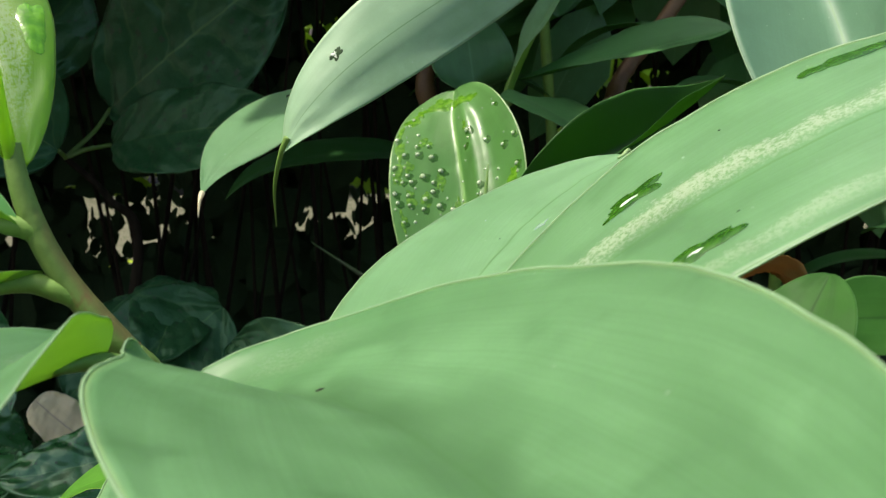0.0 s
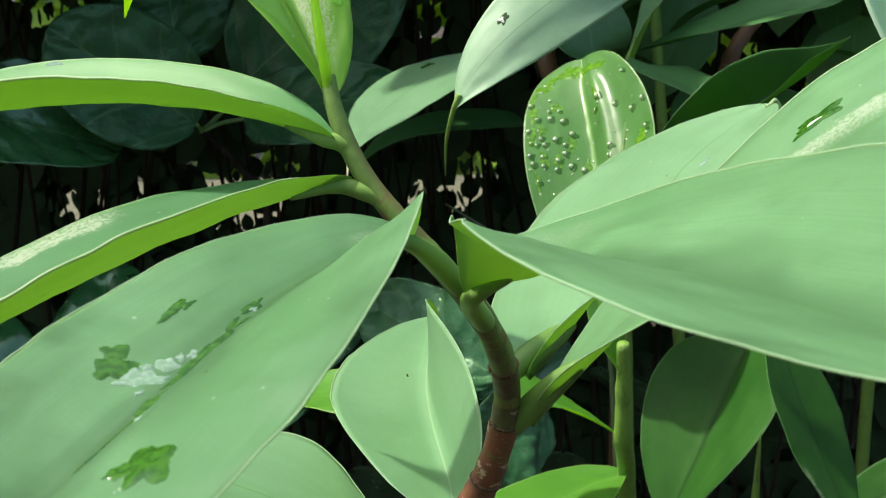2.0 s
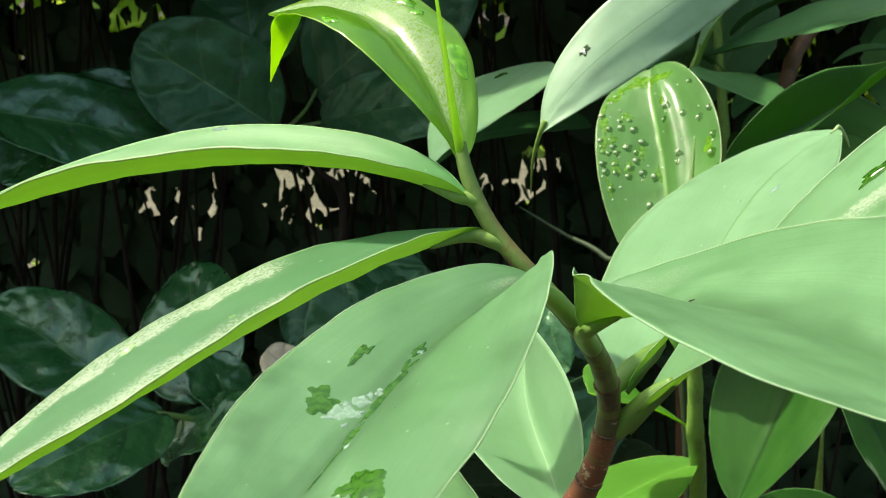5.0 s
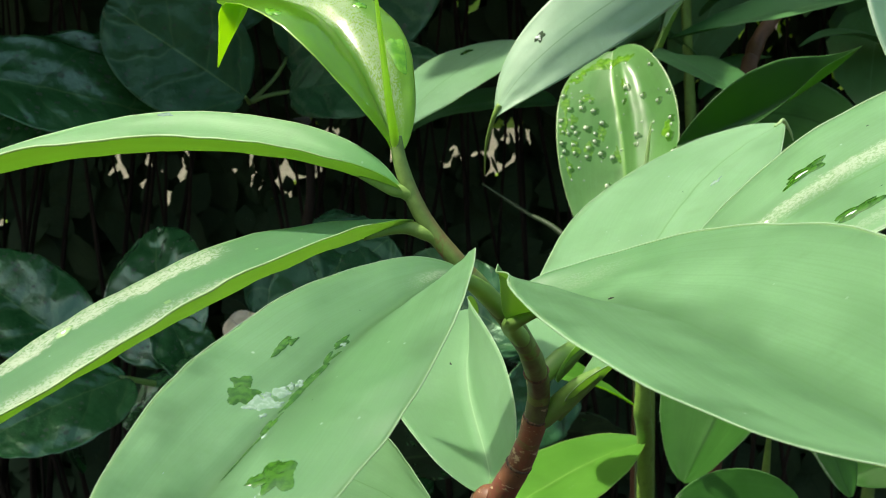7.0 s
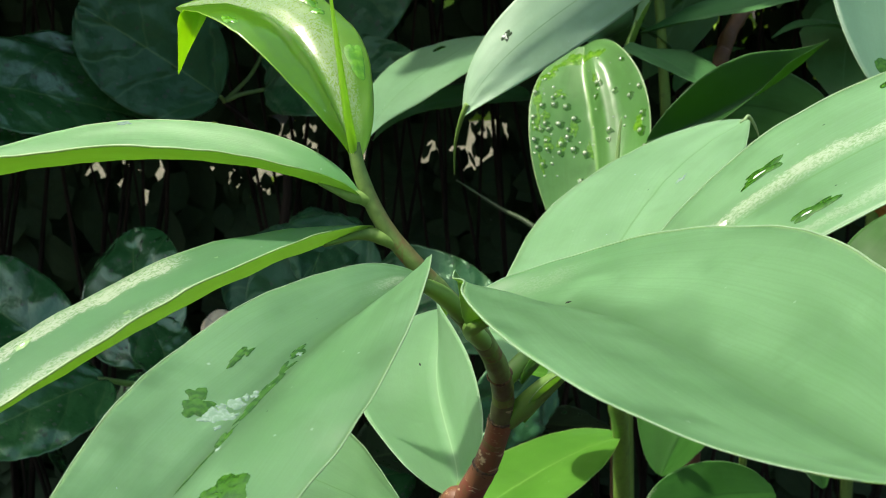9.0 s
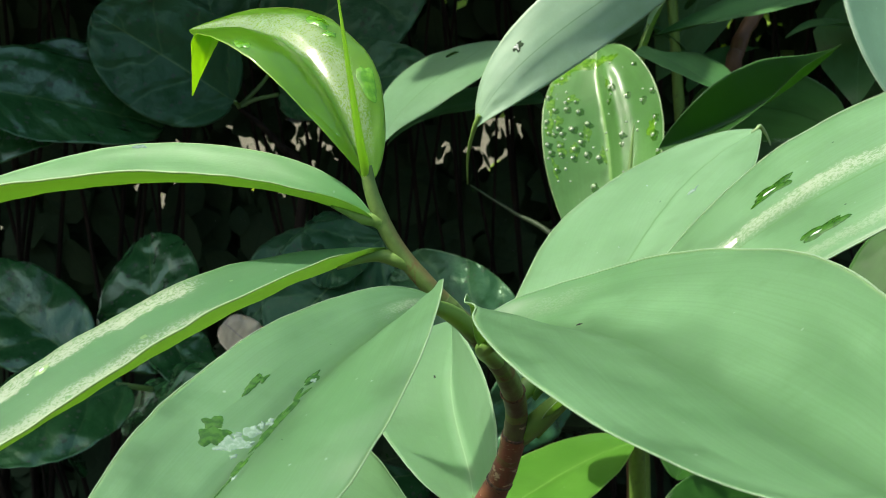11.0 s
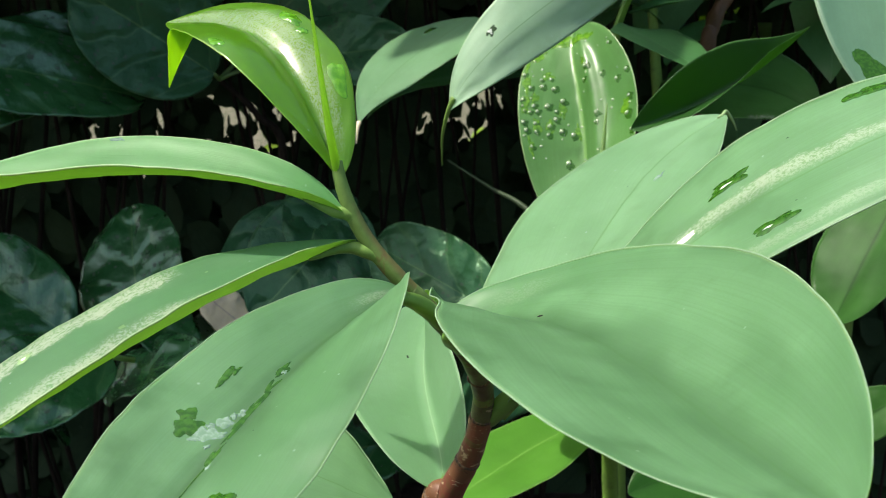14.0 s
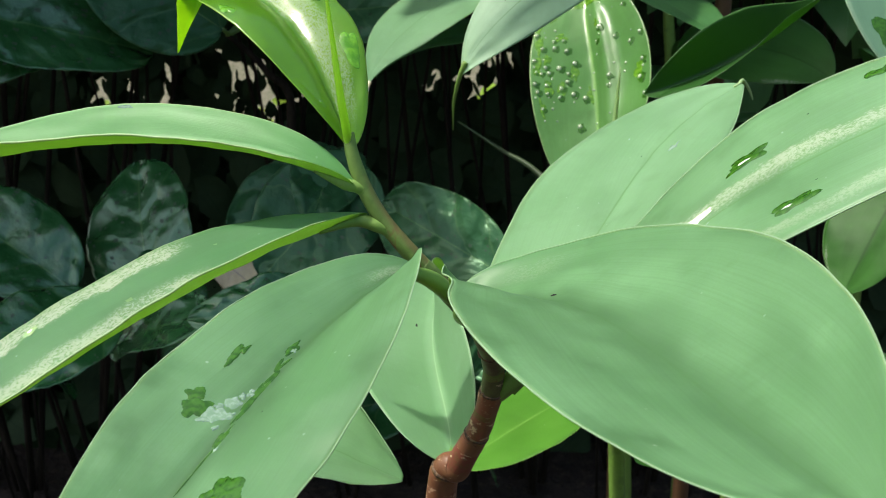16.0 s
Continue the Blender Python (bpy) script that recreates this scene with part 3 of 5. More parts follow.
# ---- ground and the dark back ----
def ground():
    verts, faces = [], []
    xs = [-4000, -60, -12] + [-5 + 0.25 * k for k in range(41)] + [12, 60, 4000]
    for y in xs:
        for x in xs:
            near = abs(x) < 6 and abs(y) < 6
            verts.append((x, y + 1, 0.05 * noise.noise(Vector((x * 1.7, y * 1.7, 0))) if near else 0.0))
    m = len(xs)
    for i in range(m - 1):
        for j in range(m - 1):
            faces.append((i * m + j, i * m + j + 1, (i + 1) * m + j + 1, (i + 1) * m + j))
    ob = mesh_part("ground", verts, faces, [soil_mat], None, (0, 0, 0))
    return tagged(ob, "dark moist garden soil in deep shade", "ground", kind="structure")


ground()


def leaf_mass(name, label, category, count, box, size, top, seed, aim=(0, -1, 0.5), spread=0.9, lobes=None, holes=()):
    """A joined mass of small pointed leaves that nobody could count."""
    rnd = random.Random(seed)
    verts, faces, uvs = [], [], []
    for k in range(count):
        p = Vector([rnd.uniform(a, b) for a, b in box])
        if any(math.hypot(p.x - hx, p.z - hz) < size * 0.75 for hx, hz in holes):
            continue
        if lobes:
            # uneven rounded crowns rather than a block
            c = min(lobes, key=lambda q: ((p.x - q[0]) / q[2])**2 + ((p.y - q[1]) / q[3])**2)
            d = ((p.x - c[0]) / c[2])**2 + ((p.y - c[1]) / c[3])**2
            if d > 1:
                continue
            p.z = box[2][0] + (p.z - box[2][0]) * (0.35 + 1.3 * math.sqrt(1 - d)) + 0.06 * noise.noise(p * 3)
        n = (Vector(aim) + Vector([rnd.uniform(-1, 1) for _ in range(3)]) * spread).normalized()
        t = Vector([rnd.uniform(-1, 1) for _ in range(3)]).cross(n).normalized()
        s = t.cross(n)
        L = size * rnd.uniform(0.6, 1.5)
        w = L * rnd.uniform(0.25, 0.42)
        i = len(verts)
        prof = ((0, 0), (0.18, 0.7), (0.42, 1.0), (0.72, 0.72), (1, 0.0))
        for x, h in prof:
            bend = n * (-0.25 * L * x * x)
            for v in (-1, 0, 1):
                verts.append(p + t * (L * x) + s * (w * h * v) + bend + n * (0.16 * w * h * abs(v)))
                uvs.append((v * 0.5 + 0.5, x * L))
        for r in range(4):
            for c in range(2):
                a = i + r * 3 + c
                faces.append((a, a + 1, a + 4, a + 3))
    ob = mesh_part(name, verts, faces, [top], None, (0, 0, 0), "", True, None, uvs)
    return tagged(ob, label, category, kind="stuff")


GAPS = ((-0.745, 0.650, 0.025, 0.030), (-0.738, 0.609, 0.021, 0.010), (-0.674, 0.647, 0.010, 0.012), (-0.645, 0.646, 0.007, 0.007), (-0.700, 0.603, 0.013, 0.015), (-0.546, 0.657, 0.007, 0.008),
        (-0.528, 0.651, 0.008, 0.014), (-0.527, 0.616, 0.008, 0.012), (-0.521, 0.592, 0.007, 0.008), (-0.490, 0.670, 0.010, 0.019), (-0.464, 0.670, 0.007, 0.017), (-0.425, 0.684, 0.015, 0.024),
        (-0.410, 0.637, 0.012, 0.021), (-0.759, 0.943, 0.030, 0.015), (-0.722, 0.929, 0.021, 0.014), (-0.902, 0.962, 0.008, 0.013), (-0.954, 0.953, 0.012, 0.017), (-0.836, 0.966, 0.007, 0.010),
        (-0.987, 0.519, 0.030, 0.008), (-0.663, 0.582, 0.010, 0.007), (-0.403, 0.685, 0.019, 0.021), (-0.384, 0.632, 0.008, 0.025), (-0.514, 0.624, 0.012, 0.008), (-0.503, 0.584, 0.012, 0.025),
        (-0.198, 0.646, 0.010, 0.021), (-0.127, 0.676, 0.008, 0.019), (-0.105, 0.667, 0.008, 0.021), (-0.165, 0.624, 0.005, 0.010), (-0.577, 0.694, 0.010, 0.010), (-0.165, 0.939, 0.019, 0.031),
        (-0.188, 0.892, 0.015, 0.019), (0.264, 0.842, 0.021, 0.021), (0.420, 0.786, 0.012, 0.024), (-0.081, 0.692, 0.010, 0.015),
        (0.230, 0.828, 0.020, 0.022), (0.268, 0.858, 0.014, 0.020), (0.316, 0.857, 0.012, 0.024), (0.405, 0.796, 0.012, 0.028), (0.177, 0.777, 0.012, 0.010))


def in_gap(x, z, pad):
    return any(((x - gx) / max(0.004, 0.75 * w + pad))**2 + ((z - gz) / max(0.004, 0.75 * h + pad))**2 < 1 for gx, gz, w, h in GAPS)


def hedge():
    """A dense screen of dark leaves, with small gaps that let the lit ground beyond show."""
    rnd = random.Random(5)
    verts, faces, uvs = [], [], []
    made = 0
    while made < 9000:
        x, z = rnd.uniform(-1.7, 1.5), rnd.uniform(0.0, 1.35)
        L = rnd.uniform(0.05, 0.12)
        sliver = in_gap(x, z, L * 0.36)
        if sliver:
            if rnd.random() > 0.7:
                continue
            L = rnd.uniform(0.02, 0.05)
            if in_gap(x, z, -0.002) and rnd.random() < 0.9:
                continue
        made += 1
        p = Vector((x, rnd.uniform(1.80, 1.96), z))
        n = Vector((rnd.uniform(-0.5, 0.5), -1, rnd.uniform(-0.3, 0.8))).normalized()
        t = Vector((rnd.uniform(-1, 1), 0, rnd.uniform(-1, 1))).cross(n).normalized()
        t = t.cross(n)
        if sliver:
            t = (Vector((rnd.uniform(-0.35, 0.35), 0, 1)) - n * n.z).normalized()
        s = t.cross(n)
        i = len(verts)
        for a, h in ((-0.5, 0), (-0.3, 0.7), (-0.05, 1.0), (0.25, 0.72), (0.5, 0.0)):
            for v in (-1, 0, 1):
                verts.append(p + t * (L * a) + s * (L * 0.36 * h * v) - n * (0.3 * L * a * a) + n * (0.06 * L * h * abs(v)))
                uvs.append((v * 0.5 + 0.5, (a + 0.5) * L))
        for r in range(4):
            for c in range(2):
                k = i + r * 3 + c
                faces.append((k, k + 1, k + 4, k + 3))
    for gx, gz, w, h in GAPS:
        # twigs and narrow leaves that break the gap up
        for k in range(int(4 + 14000 * w * h)):
            p = Vector((gx + rnd.uniform(-1.1, 1.1) * w, rnd.uniform(1.78, 1.9), gz + rnd.uniform(-1.2, 1.2) * h))
            L = rnd.uniform(0.012, 0.034)
            t = Vector((rnd.uniform(-0.5, 0.5), rnd.uniform(-0.3, 0.3), 1)).normalized()
            s = t.cross(Vector((rnd.uniform(-0.4, 0.4), 1, 0))).normalized() * rnd.uniform(0.09, 0.26)
            i = len(verts)
            for a, b in ((-0.5, 0), (-0.36, 0.6), (-0.12, 1.0), (0.12, 0.95), (0.36, 0.55), (0.5, 0.0)):
                for v in (-1, 0, 1):
                    verts.append(p + t * (L * a) + s * (L * b * v))
                    uvs.append((v * 0.5 + 0.5, (a + 0.5) * L))
            for r in range(5):
                for c in range(2):
                    q = i + r * 3 + c
                    faces.append((q, q + 1, q + 4, q + 3))
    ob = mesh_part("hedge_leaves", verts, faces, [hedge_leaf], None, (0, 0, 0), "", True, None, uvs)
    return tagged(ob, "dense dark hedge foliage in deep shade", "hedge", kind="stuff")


hedge()
# unseen canopy, added to keep sun and sky off the background
leaf_mass("shade_canopy", "unseen foliage added to shade the bed", "foliage", 12000, ((-3.2, 3.2), (1.12, 3.2), (1.15, 1.75)), 0.14, hedge_leaf, 4, (0, 0, 1), 0.7, ((-2.0, 2.1, 1.15, 1.0), (-0.75, 1.95, 1.1, 0.95), (0.50, 2.42, 1.1, 0.95), (1.7, 2.5, 1.2, 1.0)))


def crown_tree(x, y, seed):
    """An unseen low tree, added so that its limbs carry the overhanging crown."""
    rnd = random.Random(seed)
    tree = plant("added_tree", (x, y, 0.0), "unseen low tree added under the shading crown", "tree", "low trees behind the bed")
    top = Vector((x + 0.04, y, 0.95))
    tube("trunk", [(x, y, -0.03), (x + 0.02, y, 0.4), (x - 0.01, y, 0.75), top], [0.05, 0.038, 0.03], bark_mat, tree, "", 24, 12, rough=0.12)
    for k in range(6):
        a = k * 1.05 + rnd.uniform(-0.3, 0.3)
        d = Vector((math.cos(a), math.sin(a), 0))
        tube("limb", [top - Vector((0, 0, 0.05)), top + d * 0.2 + Vector((0, 0, 0.16)), top + d * rnd.uniform(0.5, 0.75) + Vector((0, 0, 0.38))], [0.018, 0.011, 0.004], bark_mat, tree, "", 16, 8, rough=0.1)


for k, (x, y) in enumerate(((-2.0, 2.4), (-0.75, 2.35), (0.45, 2.35), (1.7, 2.4))):
    crown_tree(x, y, 50 + k)
# two more unseen masses, added to shade the dark shrub
leaf_mass("middle_shade_canopy", "unseen foliage added above the dark shrub to shade it", "foliage", 520, ((-0.24, 0.02), (1.03, 1.22), (1.15, 1.45)), 0.08, hedge_leaf, 15, (0, 0, 1), 0.7)
leaf_mass("low_shade_canopy", "unseen foliage added above the dark shrub to shade it", "foliage", 430, ((-2.2, -0.52), (0.96, 1.12), (1.15, 1.45)), 0.13, hedge_leaf, 14, (0, 0, 1), 0.7)
# unseen hedge behind the camera, added to darken reflections and low sky light
leaf_mass("added_rear_hedge", "unseen hedge added behind the camera to darken reflections", "hedge", 9000, ((-5.0, 5.0), (-3.4, -2.6), (0.0, 1.7)), 0.22, shade_top, 24, (0, 1, 0.5), 0.8)
leaf_mass("path_edge_leaves", "low sunlit plants along the path", "bush", 600, ((-4.2, 1.2), (3.6, 4.1), (0.02, 0.11)), 0.09, sunlit, 19, (-0.2, -0.3, 1), 0.8)
leaf_mass("far_bush_leaves", "sunlit yellow-green bushes beyond the hedge", "bush", 5200, ((-5.0, 3.5), (5.6, 6.4), (0.0, 2.6)), 0.22, sunlit, 9, (-0.3, -0.4, 1), 0.8)


def path():
    """A pale sunlit path beyond the hedge."""
    verts, faces = [], []
    nx, ny = 40, 12
    for j in range(ny + 1):
        for i in range(nx + 1):
            x, y = -7 + 13 * i / nx, 3.5 + 2.0 * j / ny
            verts.append((x, y, 0.075 + 0.012 * noise.noise(Vector((x * 3, y * 3, 2)))))
    for j in range(ny):
        for i in range(nx):
            a = j * (nx + 1) + i
            faces.append((a, a + 1, a + nx + 2, a + nx + 1))
    ob = mesh_part("path", verts, faces, [path_mat], None, (0, 0, 0))
    return tagged(ob, "pale sunlit gravel path beyond the hedge", "path", kind="structure")


path()

# ---- the spiral ginger in front ----
ginger = plant("spiral_ginger", (-0.075, 0.36, 0.0), "spiral ginger with a zigzag stem and broad green leaves", "plant")
STEM = [(-0.0915, 0.267, 0.966), (-0.0900, 0.2655, 0.958), (-0.0865, 0.264, 0.948), (-0.0805, 0.263, 0.937), (-0.0708, 0.262, 0.925), (-0.0628, 0.264, 0.915),
        (-0.0546, 0.268, 0.904), (-0.0472, 0.280, 0.887), (-0.0445, 0.297, 0.868), (-0.0458, 0.303, 0.853), (-0.051, 0.307, 0.835),
        (-0.059, 0.312, 0.817), (-0.068, 0.32, 0.79), (-0.075, 0.34, 0.6), (-0.075, 0.36, 0.3), (-0.075, 0.36, -0.02)]
STEM_R = [0.0020, 0.0026, 0.0029, 0.0033, 0.0037, 0.0042, 0.0047, 0.006, 0.007, 0.008]
tube("stem", STEM, STEM_R, stem_mat, ginger, "green stem that turns red-brown below", 150, 20, (), 0.0, 0.025)
way = spline(STEM, 150)


def stem_radius(k):
    f = k / 150 * 9
    i = min(int(f), 8)
    return STEM_R[i] + (STEM_R[i + 1] - STEM_R[i]) * (f - i)


def stem_at(z):
    return min(range(151), key=lambda k: abs(way[k].z - z))


# each leaf's sheath wraps the stem from its node down to the next, with a thin rim at the top
NODES = (0.9205, 0.903, 0.8765, 0.8545, 0.8335, 0.812, 0.790)
for z0, z1, tone in zip(NODES, NODES[1:], SHEATHS):
    k0, k1 = stem_at(z0), stem_at(z1)
    r0, r1 = stem_radius(k0), stem_radius(k1)
    tube("leaf_sheath", way[k0:k1 + 2], [r0 * 1.0, r0 * 1.09, r0 * 1.05, r0 * 1.03, r1 * 1.03, r1 * 1.02, r1 * 1.0], tone, ginger, "", 3 * (k1 - k0), 20, rough=0.02)
    if z0 > 0.91:
        continue
    rim = [way[k0].lerp(way[k0 + 1], f) for f in (-0.25, 0.0, 0.25, 0.5)]
    tube("node_rim", rim, [r0 * 1.02, r0 * 1.10, r0 * 1.10, r0 * 1.05], scar_dark, ginger, "thin dark joint between two sheaths", 6, 20, rough=0.06)


def scar_ring(k, r, mat, seed, part_span=1.0, label=""):
    """A ragged scar round the stem where an old sheath has torn off."""
    c = way[k]
    axis = (way[k + 1] - way[k - 1]).normalized()
    x = axis.cross(Vector((0, 1, 0))).normalized()
    y = axis.cross(x)
    verts, faces = [], []
    n, m = 40, 6
    for i in range(n + 1):
        a = 2 * math.pi * part_span * i / n + seed
        w = noise.noise(Vector((math.cos(a) * 1.6 + seed * 3, math.sin(a) * 1.6, seed)))
        fine = noise.noise(Vector((math.cos(a) * 6 + seed, math.sin(a) * 6, 2)))
        d = x * math.cos(a) + y * math.sin(a)
        ends = math.sin(math.pi * i / n)
        wide = max(0.00008, (0.0007 + 0.0010 * w + 0.0007 * fine) * ends)
        mid = c + d * (r + 0.0001) + axis * (0.0016 * w)
        for j in range(m):
            b = 2 * math.pi * j / m
            verts.append(mid + d * (0.00035 * math.cos(b)) + axis * (wide * math.sin(b)))
    for i in range(n):
        for j in range(m):
            j2 = (j + 1) % m
            faces.append((i * m + j, i * m + j2, (i + 1) * m + j2, (i + 1) * m + j))
    return mesh_part("leaf_scar", verts, faces, [mat], ginger, c, label)


for k, r, mat, seed, span in ((stem_at(0.9205), 0.0041, scar_dark, 3, 0.35), (stem_at(0.903), 0.0042, scar_dark, 4.1, 0.55), (stem_at(0.8765), 0.0043, scar_dark, 2.6, 0.6), (stem_at(0.8545), 0.0044, scar_dark, 2.2, 0.5), (stem_at(0.8545) + 1, 0.0045, scar_pale, 2.9, 0.35), (91, 0.0045, scar_pale, 2.6, 0.22),
                              (96, 0.0044, scar_pale, 3.5, 0.4), (99, 0.0044, scar_pale, 2.2, 0.25), (102, 0.0045, scar_dark, 0.4, 0.5), (105, 0.0046, scar_pale, 3.1, 0.35), (109, 0.0047, scar_pale, 2.7, 0.45), (114, 0.0049, scar_pale, 3.9, 0.4)):
    scar_ring(k, r, mat, seed, span)
right_leaf, right_blade = add_leaf(ginger, [(-0.0550, 0.2439, 0.9115), (-0.0105, 0.2300, 0.9369), (0.0062, 0.1566, 0.9296), (0.0339, 0.0591, 0.9479)], 0.0475, 0.7238, 0.6341, 0.1144, -0.3806, 1.5000, 0.3660, -0.0288, 0.0480, 0.0564, top=broad_top, pull=((0.001, -0.0085, 0.0080), 0.08, 0.065, 1), nip=(0.12, 0.30, 0.12, 1), ns=72, nc=24, label="broad grey-green leaf with a pale margin")
front_leaf, front_blade = add_leaf(ginger, [(-0.0673, 0.2445, 0.9270), (-0.0894, 0.1909, 0.9362), (-0.1149, 0.1365, 0.9116), (-0.1238, 0.0721, 0.9078)], 0.0344, 0.6081, 0.5651, -0.2570, 0.1703, 0.9441, 0.2646, 0.1278, 0.2893, -0.1368, top=front_top, pull=((-0.0015, 0.0056, -0.0058), 0.10, 0.08, -1), ns=72, nc=24, label="grey-green leaf with dark wet spots")
lower_leaf, lower_blade = add_leaf(ginger, [(-0.0851, 0.2642, 0.9388), (-0.1388, 0.2316, 0.9325), (-0.1773, 0.1956, 0.9043), (-0.2217, 0.1501, 0.8901)], 0.0289, 0.8694, 0.8713, -0.1823, -0.1107, 0.4108, 0.3747, 0.0131, 0.1225, -0.0313, top=ginger_top_glare_a, nip=(0.30, 0.5, 0.5, -1), thick=0.0002, label="long folded leaf with glare painted in pale streaks")
upper_leaf, upper_blade = add_leaf(ginger, [(-0.0887, 0.2612, 0.9491), (-0.1349, 0.2840, 0.9675), (-0.2170, 0.2988, 0.9595), (-0.2869, 0.2976, 0.9329)], 0.0232, 0.7294, 0.8467, 0.3369, 0.2254, 1.1815, 0.5285, -0.0207, 0.1163, -0.3771, top=folded_top, nip=(0.15, 0.5, 0.5, -1), label="narrow arching leaf folded along its midrib")
rear_leaf, rear_blade = add_leaf(ginger, [(-0.0389, 0.2991, 0.8703), (0.0078, 0.3998, 0.8940), (0.0176, 0.4820, 0.9084), (0.0753, 0.5177, 0.9299)], 0.0478, 0.6682, 0.6288, 0.5261, 0.0992, 0.9153, 0.0609, 0.0309, 0.1210, -0.1861, label="pale green leaf with a pointed tip")
wet_leaf, wet_blade = add_leaf(ginger, [(-0.0382, 0.3031, 0.8531), (0.0051, 0.2762, 0.9182), (0.0506, 0.2797, 0.9636), (0.1526, 0.2603, 0.9970)], 0.0417, 1.0831, 0.7200, -0.1868, -0.3429, 0.8901, 0.0432, 0.0556, 0.1185, -0.1094, top=ginger_top_glare_d, label="long leaf with wet spots and a painted glare streak")
behind_leaf, behind_blade = add_leaf(ginger, [(-0.0632, 0.3140, 0.8157), (-0.0630, 0.3658, 0.8162), (-0.0901, 0.4186, 0.8171), (-0.0782, 0.4884, 0.8367)], 0.0392, 0.5664, 0.5921, 0.3254, 0.7613, 0.5287, 0.8498, -0.0326, 0.1200, -0.0155, top=pale_rib_top)
low_leaf, low_blade = add_leaf(ginger, [(-0.0864, 0.3501, 0.7874), (-0.1292, 0.3482, 0.8099), (-0.1596, 0.3567, 0.8201), (-0.1842, 0.3602, 0.8096)], 0.0425, 0.7392, 0.8002, 0.0192, -0.0391, 0.1900, 0.1351, 0.0026, 0.1200, 0.0406)
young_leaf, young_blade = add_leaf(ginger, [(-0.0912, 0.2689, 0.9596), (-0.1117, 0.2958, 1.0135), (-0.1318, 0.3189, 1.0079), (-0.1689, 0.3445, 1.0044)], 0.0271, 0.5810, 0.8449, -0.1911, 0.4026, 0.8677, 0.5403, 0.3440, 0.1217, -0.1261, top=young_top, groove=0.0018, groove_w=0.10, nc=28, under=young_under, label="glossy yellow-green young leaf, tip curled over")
def petiole(parent, blade, reach, r0, r1, mat, drop=0.0012):
    """The leaf stalk that runs on under the first part of the blade."""
    pts = []
    for k in range(6):
        s = reach * k / 5
        t, side, up = blade.axes(s)
        pts.append(blade.mid(s) - up * ((r0 + (r1 - r0) * k / 5 + drop) * min(1.0, 0.25 + k / 5)))
    return tube("petiole", pts, [r0, r1], mat, parent, "", 14, 10)


petiole(behind_leaf, behind_blade, 0.2, 0.003, 0.001, petiole_mat)
tube("petiole", [(-0.0450, 0.2999, 0.8704), (-0.0368, 0.3082, 0.8754), (-0.0290, 0.3217, 0.8767), (-0.0235, 0.3367, 0.8762)], [0.0034, 0.0040, 0.0036, 0.0020], petiole_mat, rear_leaf, "", 20, 12, rough=0.05)
tube("petiole", [(-0.0432, 0.3040, 0.8528), (-0.0362, 0.3006, 0.8612), (-0.0292, 0.2982, 0.8694), (-0.0223, 0.2953, 0.8760)], [0.0036, 0.0042, 0.0036, 0.0020], petiole_mat, wet_leaf, "", 20, 12, rough=0.05)
for leaf_ob, leaf_blade, r in ((right_leaf, right_blade, 0.00030), (front_leaf, front_blade, 0.00022), (rear_leaf, rear_blade, 0.00032), (wet_leaf, wet_blade, 0.00032), (behind_leaf, behind_blade, 0.00030), (low_leaf, low_blade, 0.0003)):
    for v in (-1.0, 1.0):
        tube("margin", [leaf_blade.point(0.04 + 0.94 * k / 30, v) for k in range(31)], [r * 0.6, r, r, r * 0.5], margin_mat, leaf_ob, "", 90, 6)
# the pale margin of the two folded leaves, with its lit edge painted in
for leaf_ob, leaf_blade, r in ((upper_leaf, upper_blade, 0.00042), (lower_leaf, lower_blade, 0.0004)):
    tube("margin", [leaf_blade.point(0.10 + 0.86 * k / 24, -1.0) for k in range(25)], [r * 0.5, r, r, r * 0.4], midrib_mat, leaf_ob, "pale margin with its lit edge painted in", 72, 8)
# stalks of the two folded leaves, running down into the stem
for leaf_ob, leaf_blade, k in ((upper_leaf, upper_blade, 22), (lower_leaf, lower_blade, 34)):
    a, b, c = leaf_blade.mid(0.10), leaf_blade.mid(0.03), way[k]
    tube("petiole", [a - Vector((0, 0, 0.0012)), b - Vector((0, 0, 0.0012)), b.lerp(c, 0.55) + Vector((0.0004, 0, 0.0006)), c, way[k + 7], way[k + 13]], [0.0008, 0.0021, 0.0026, 0.0025, 0.0018, 0.0010], stem_top, leaf_ob, "", 40, 16, rough=0.02)
# the clasping bases of the two broad leaves
for leaf_ob, leaf_blade, z, r in ((right_leaf, right_blade, 0.898, 0.0042), (front_leaf, front_blade, 0.908, 0.0040)):
    k = stem_at(z)
    t, side, up = leaf_blade.axes(0.05)
    tube("petiole", [way[k + 6], way[k + 2], way[k].lerp(leaf_blade.mid(0.0), 0.5), leaf_blade.mid(0.02) - up * 0.0018, leaf_blade.mid(0.10) - up * 0.0010], [r * 0.5, r * 0.75, r * 0.8, r * 0.55, r * 0.2], petiole_mat, leaf_ob, "", 30, 16, rough=0.02)
tip = Blade([(-0.1574, 0.3329, 1.0043), (-0.1615, 0.3372, 0.9949), (-0.1652, 0.3392, 0.9875), (-0.1693, 0.3409, 0.9793)], 0.0066, 0.12, 1.0, 0.0, 0.0, 0.25, 0.4, 0)
leaf_mesh("leaf_tip", tip, young_leaf, young_under, young_under, "bright curled tip", 16, 8)
tube("rolled_leaf", [(-0.0905, 0.2660, 0.958), (-0.093, 0.266, 0.975), (-0.096, 0.270, 0.997), (-0.0995, 0.276, 1.022)], [0.0017, 0.0014, 0.0009, 0.0003], young_under, ginger, "tightly rolled new leaf spike", 30, 10)

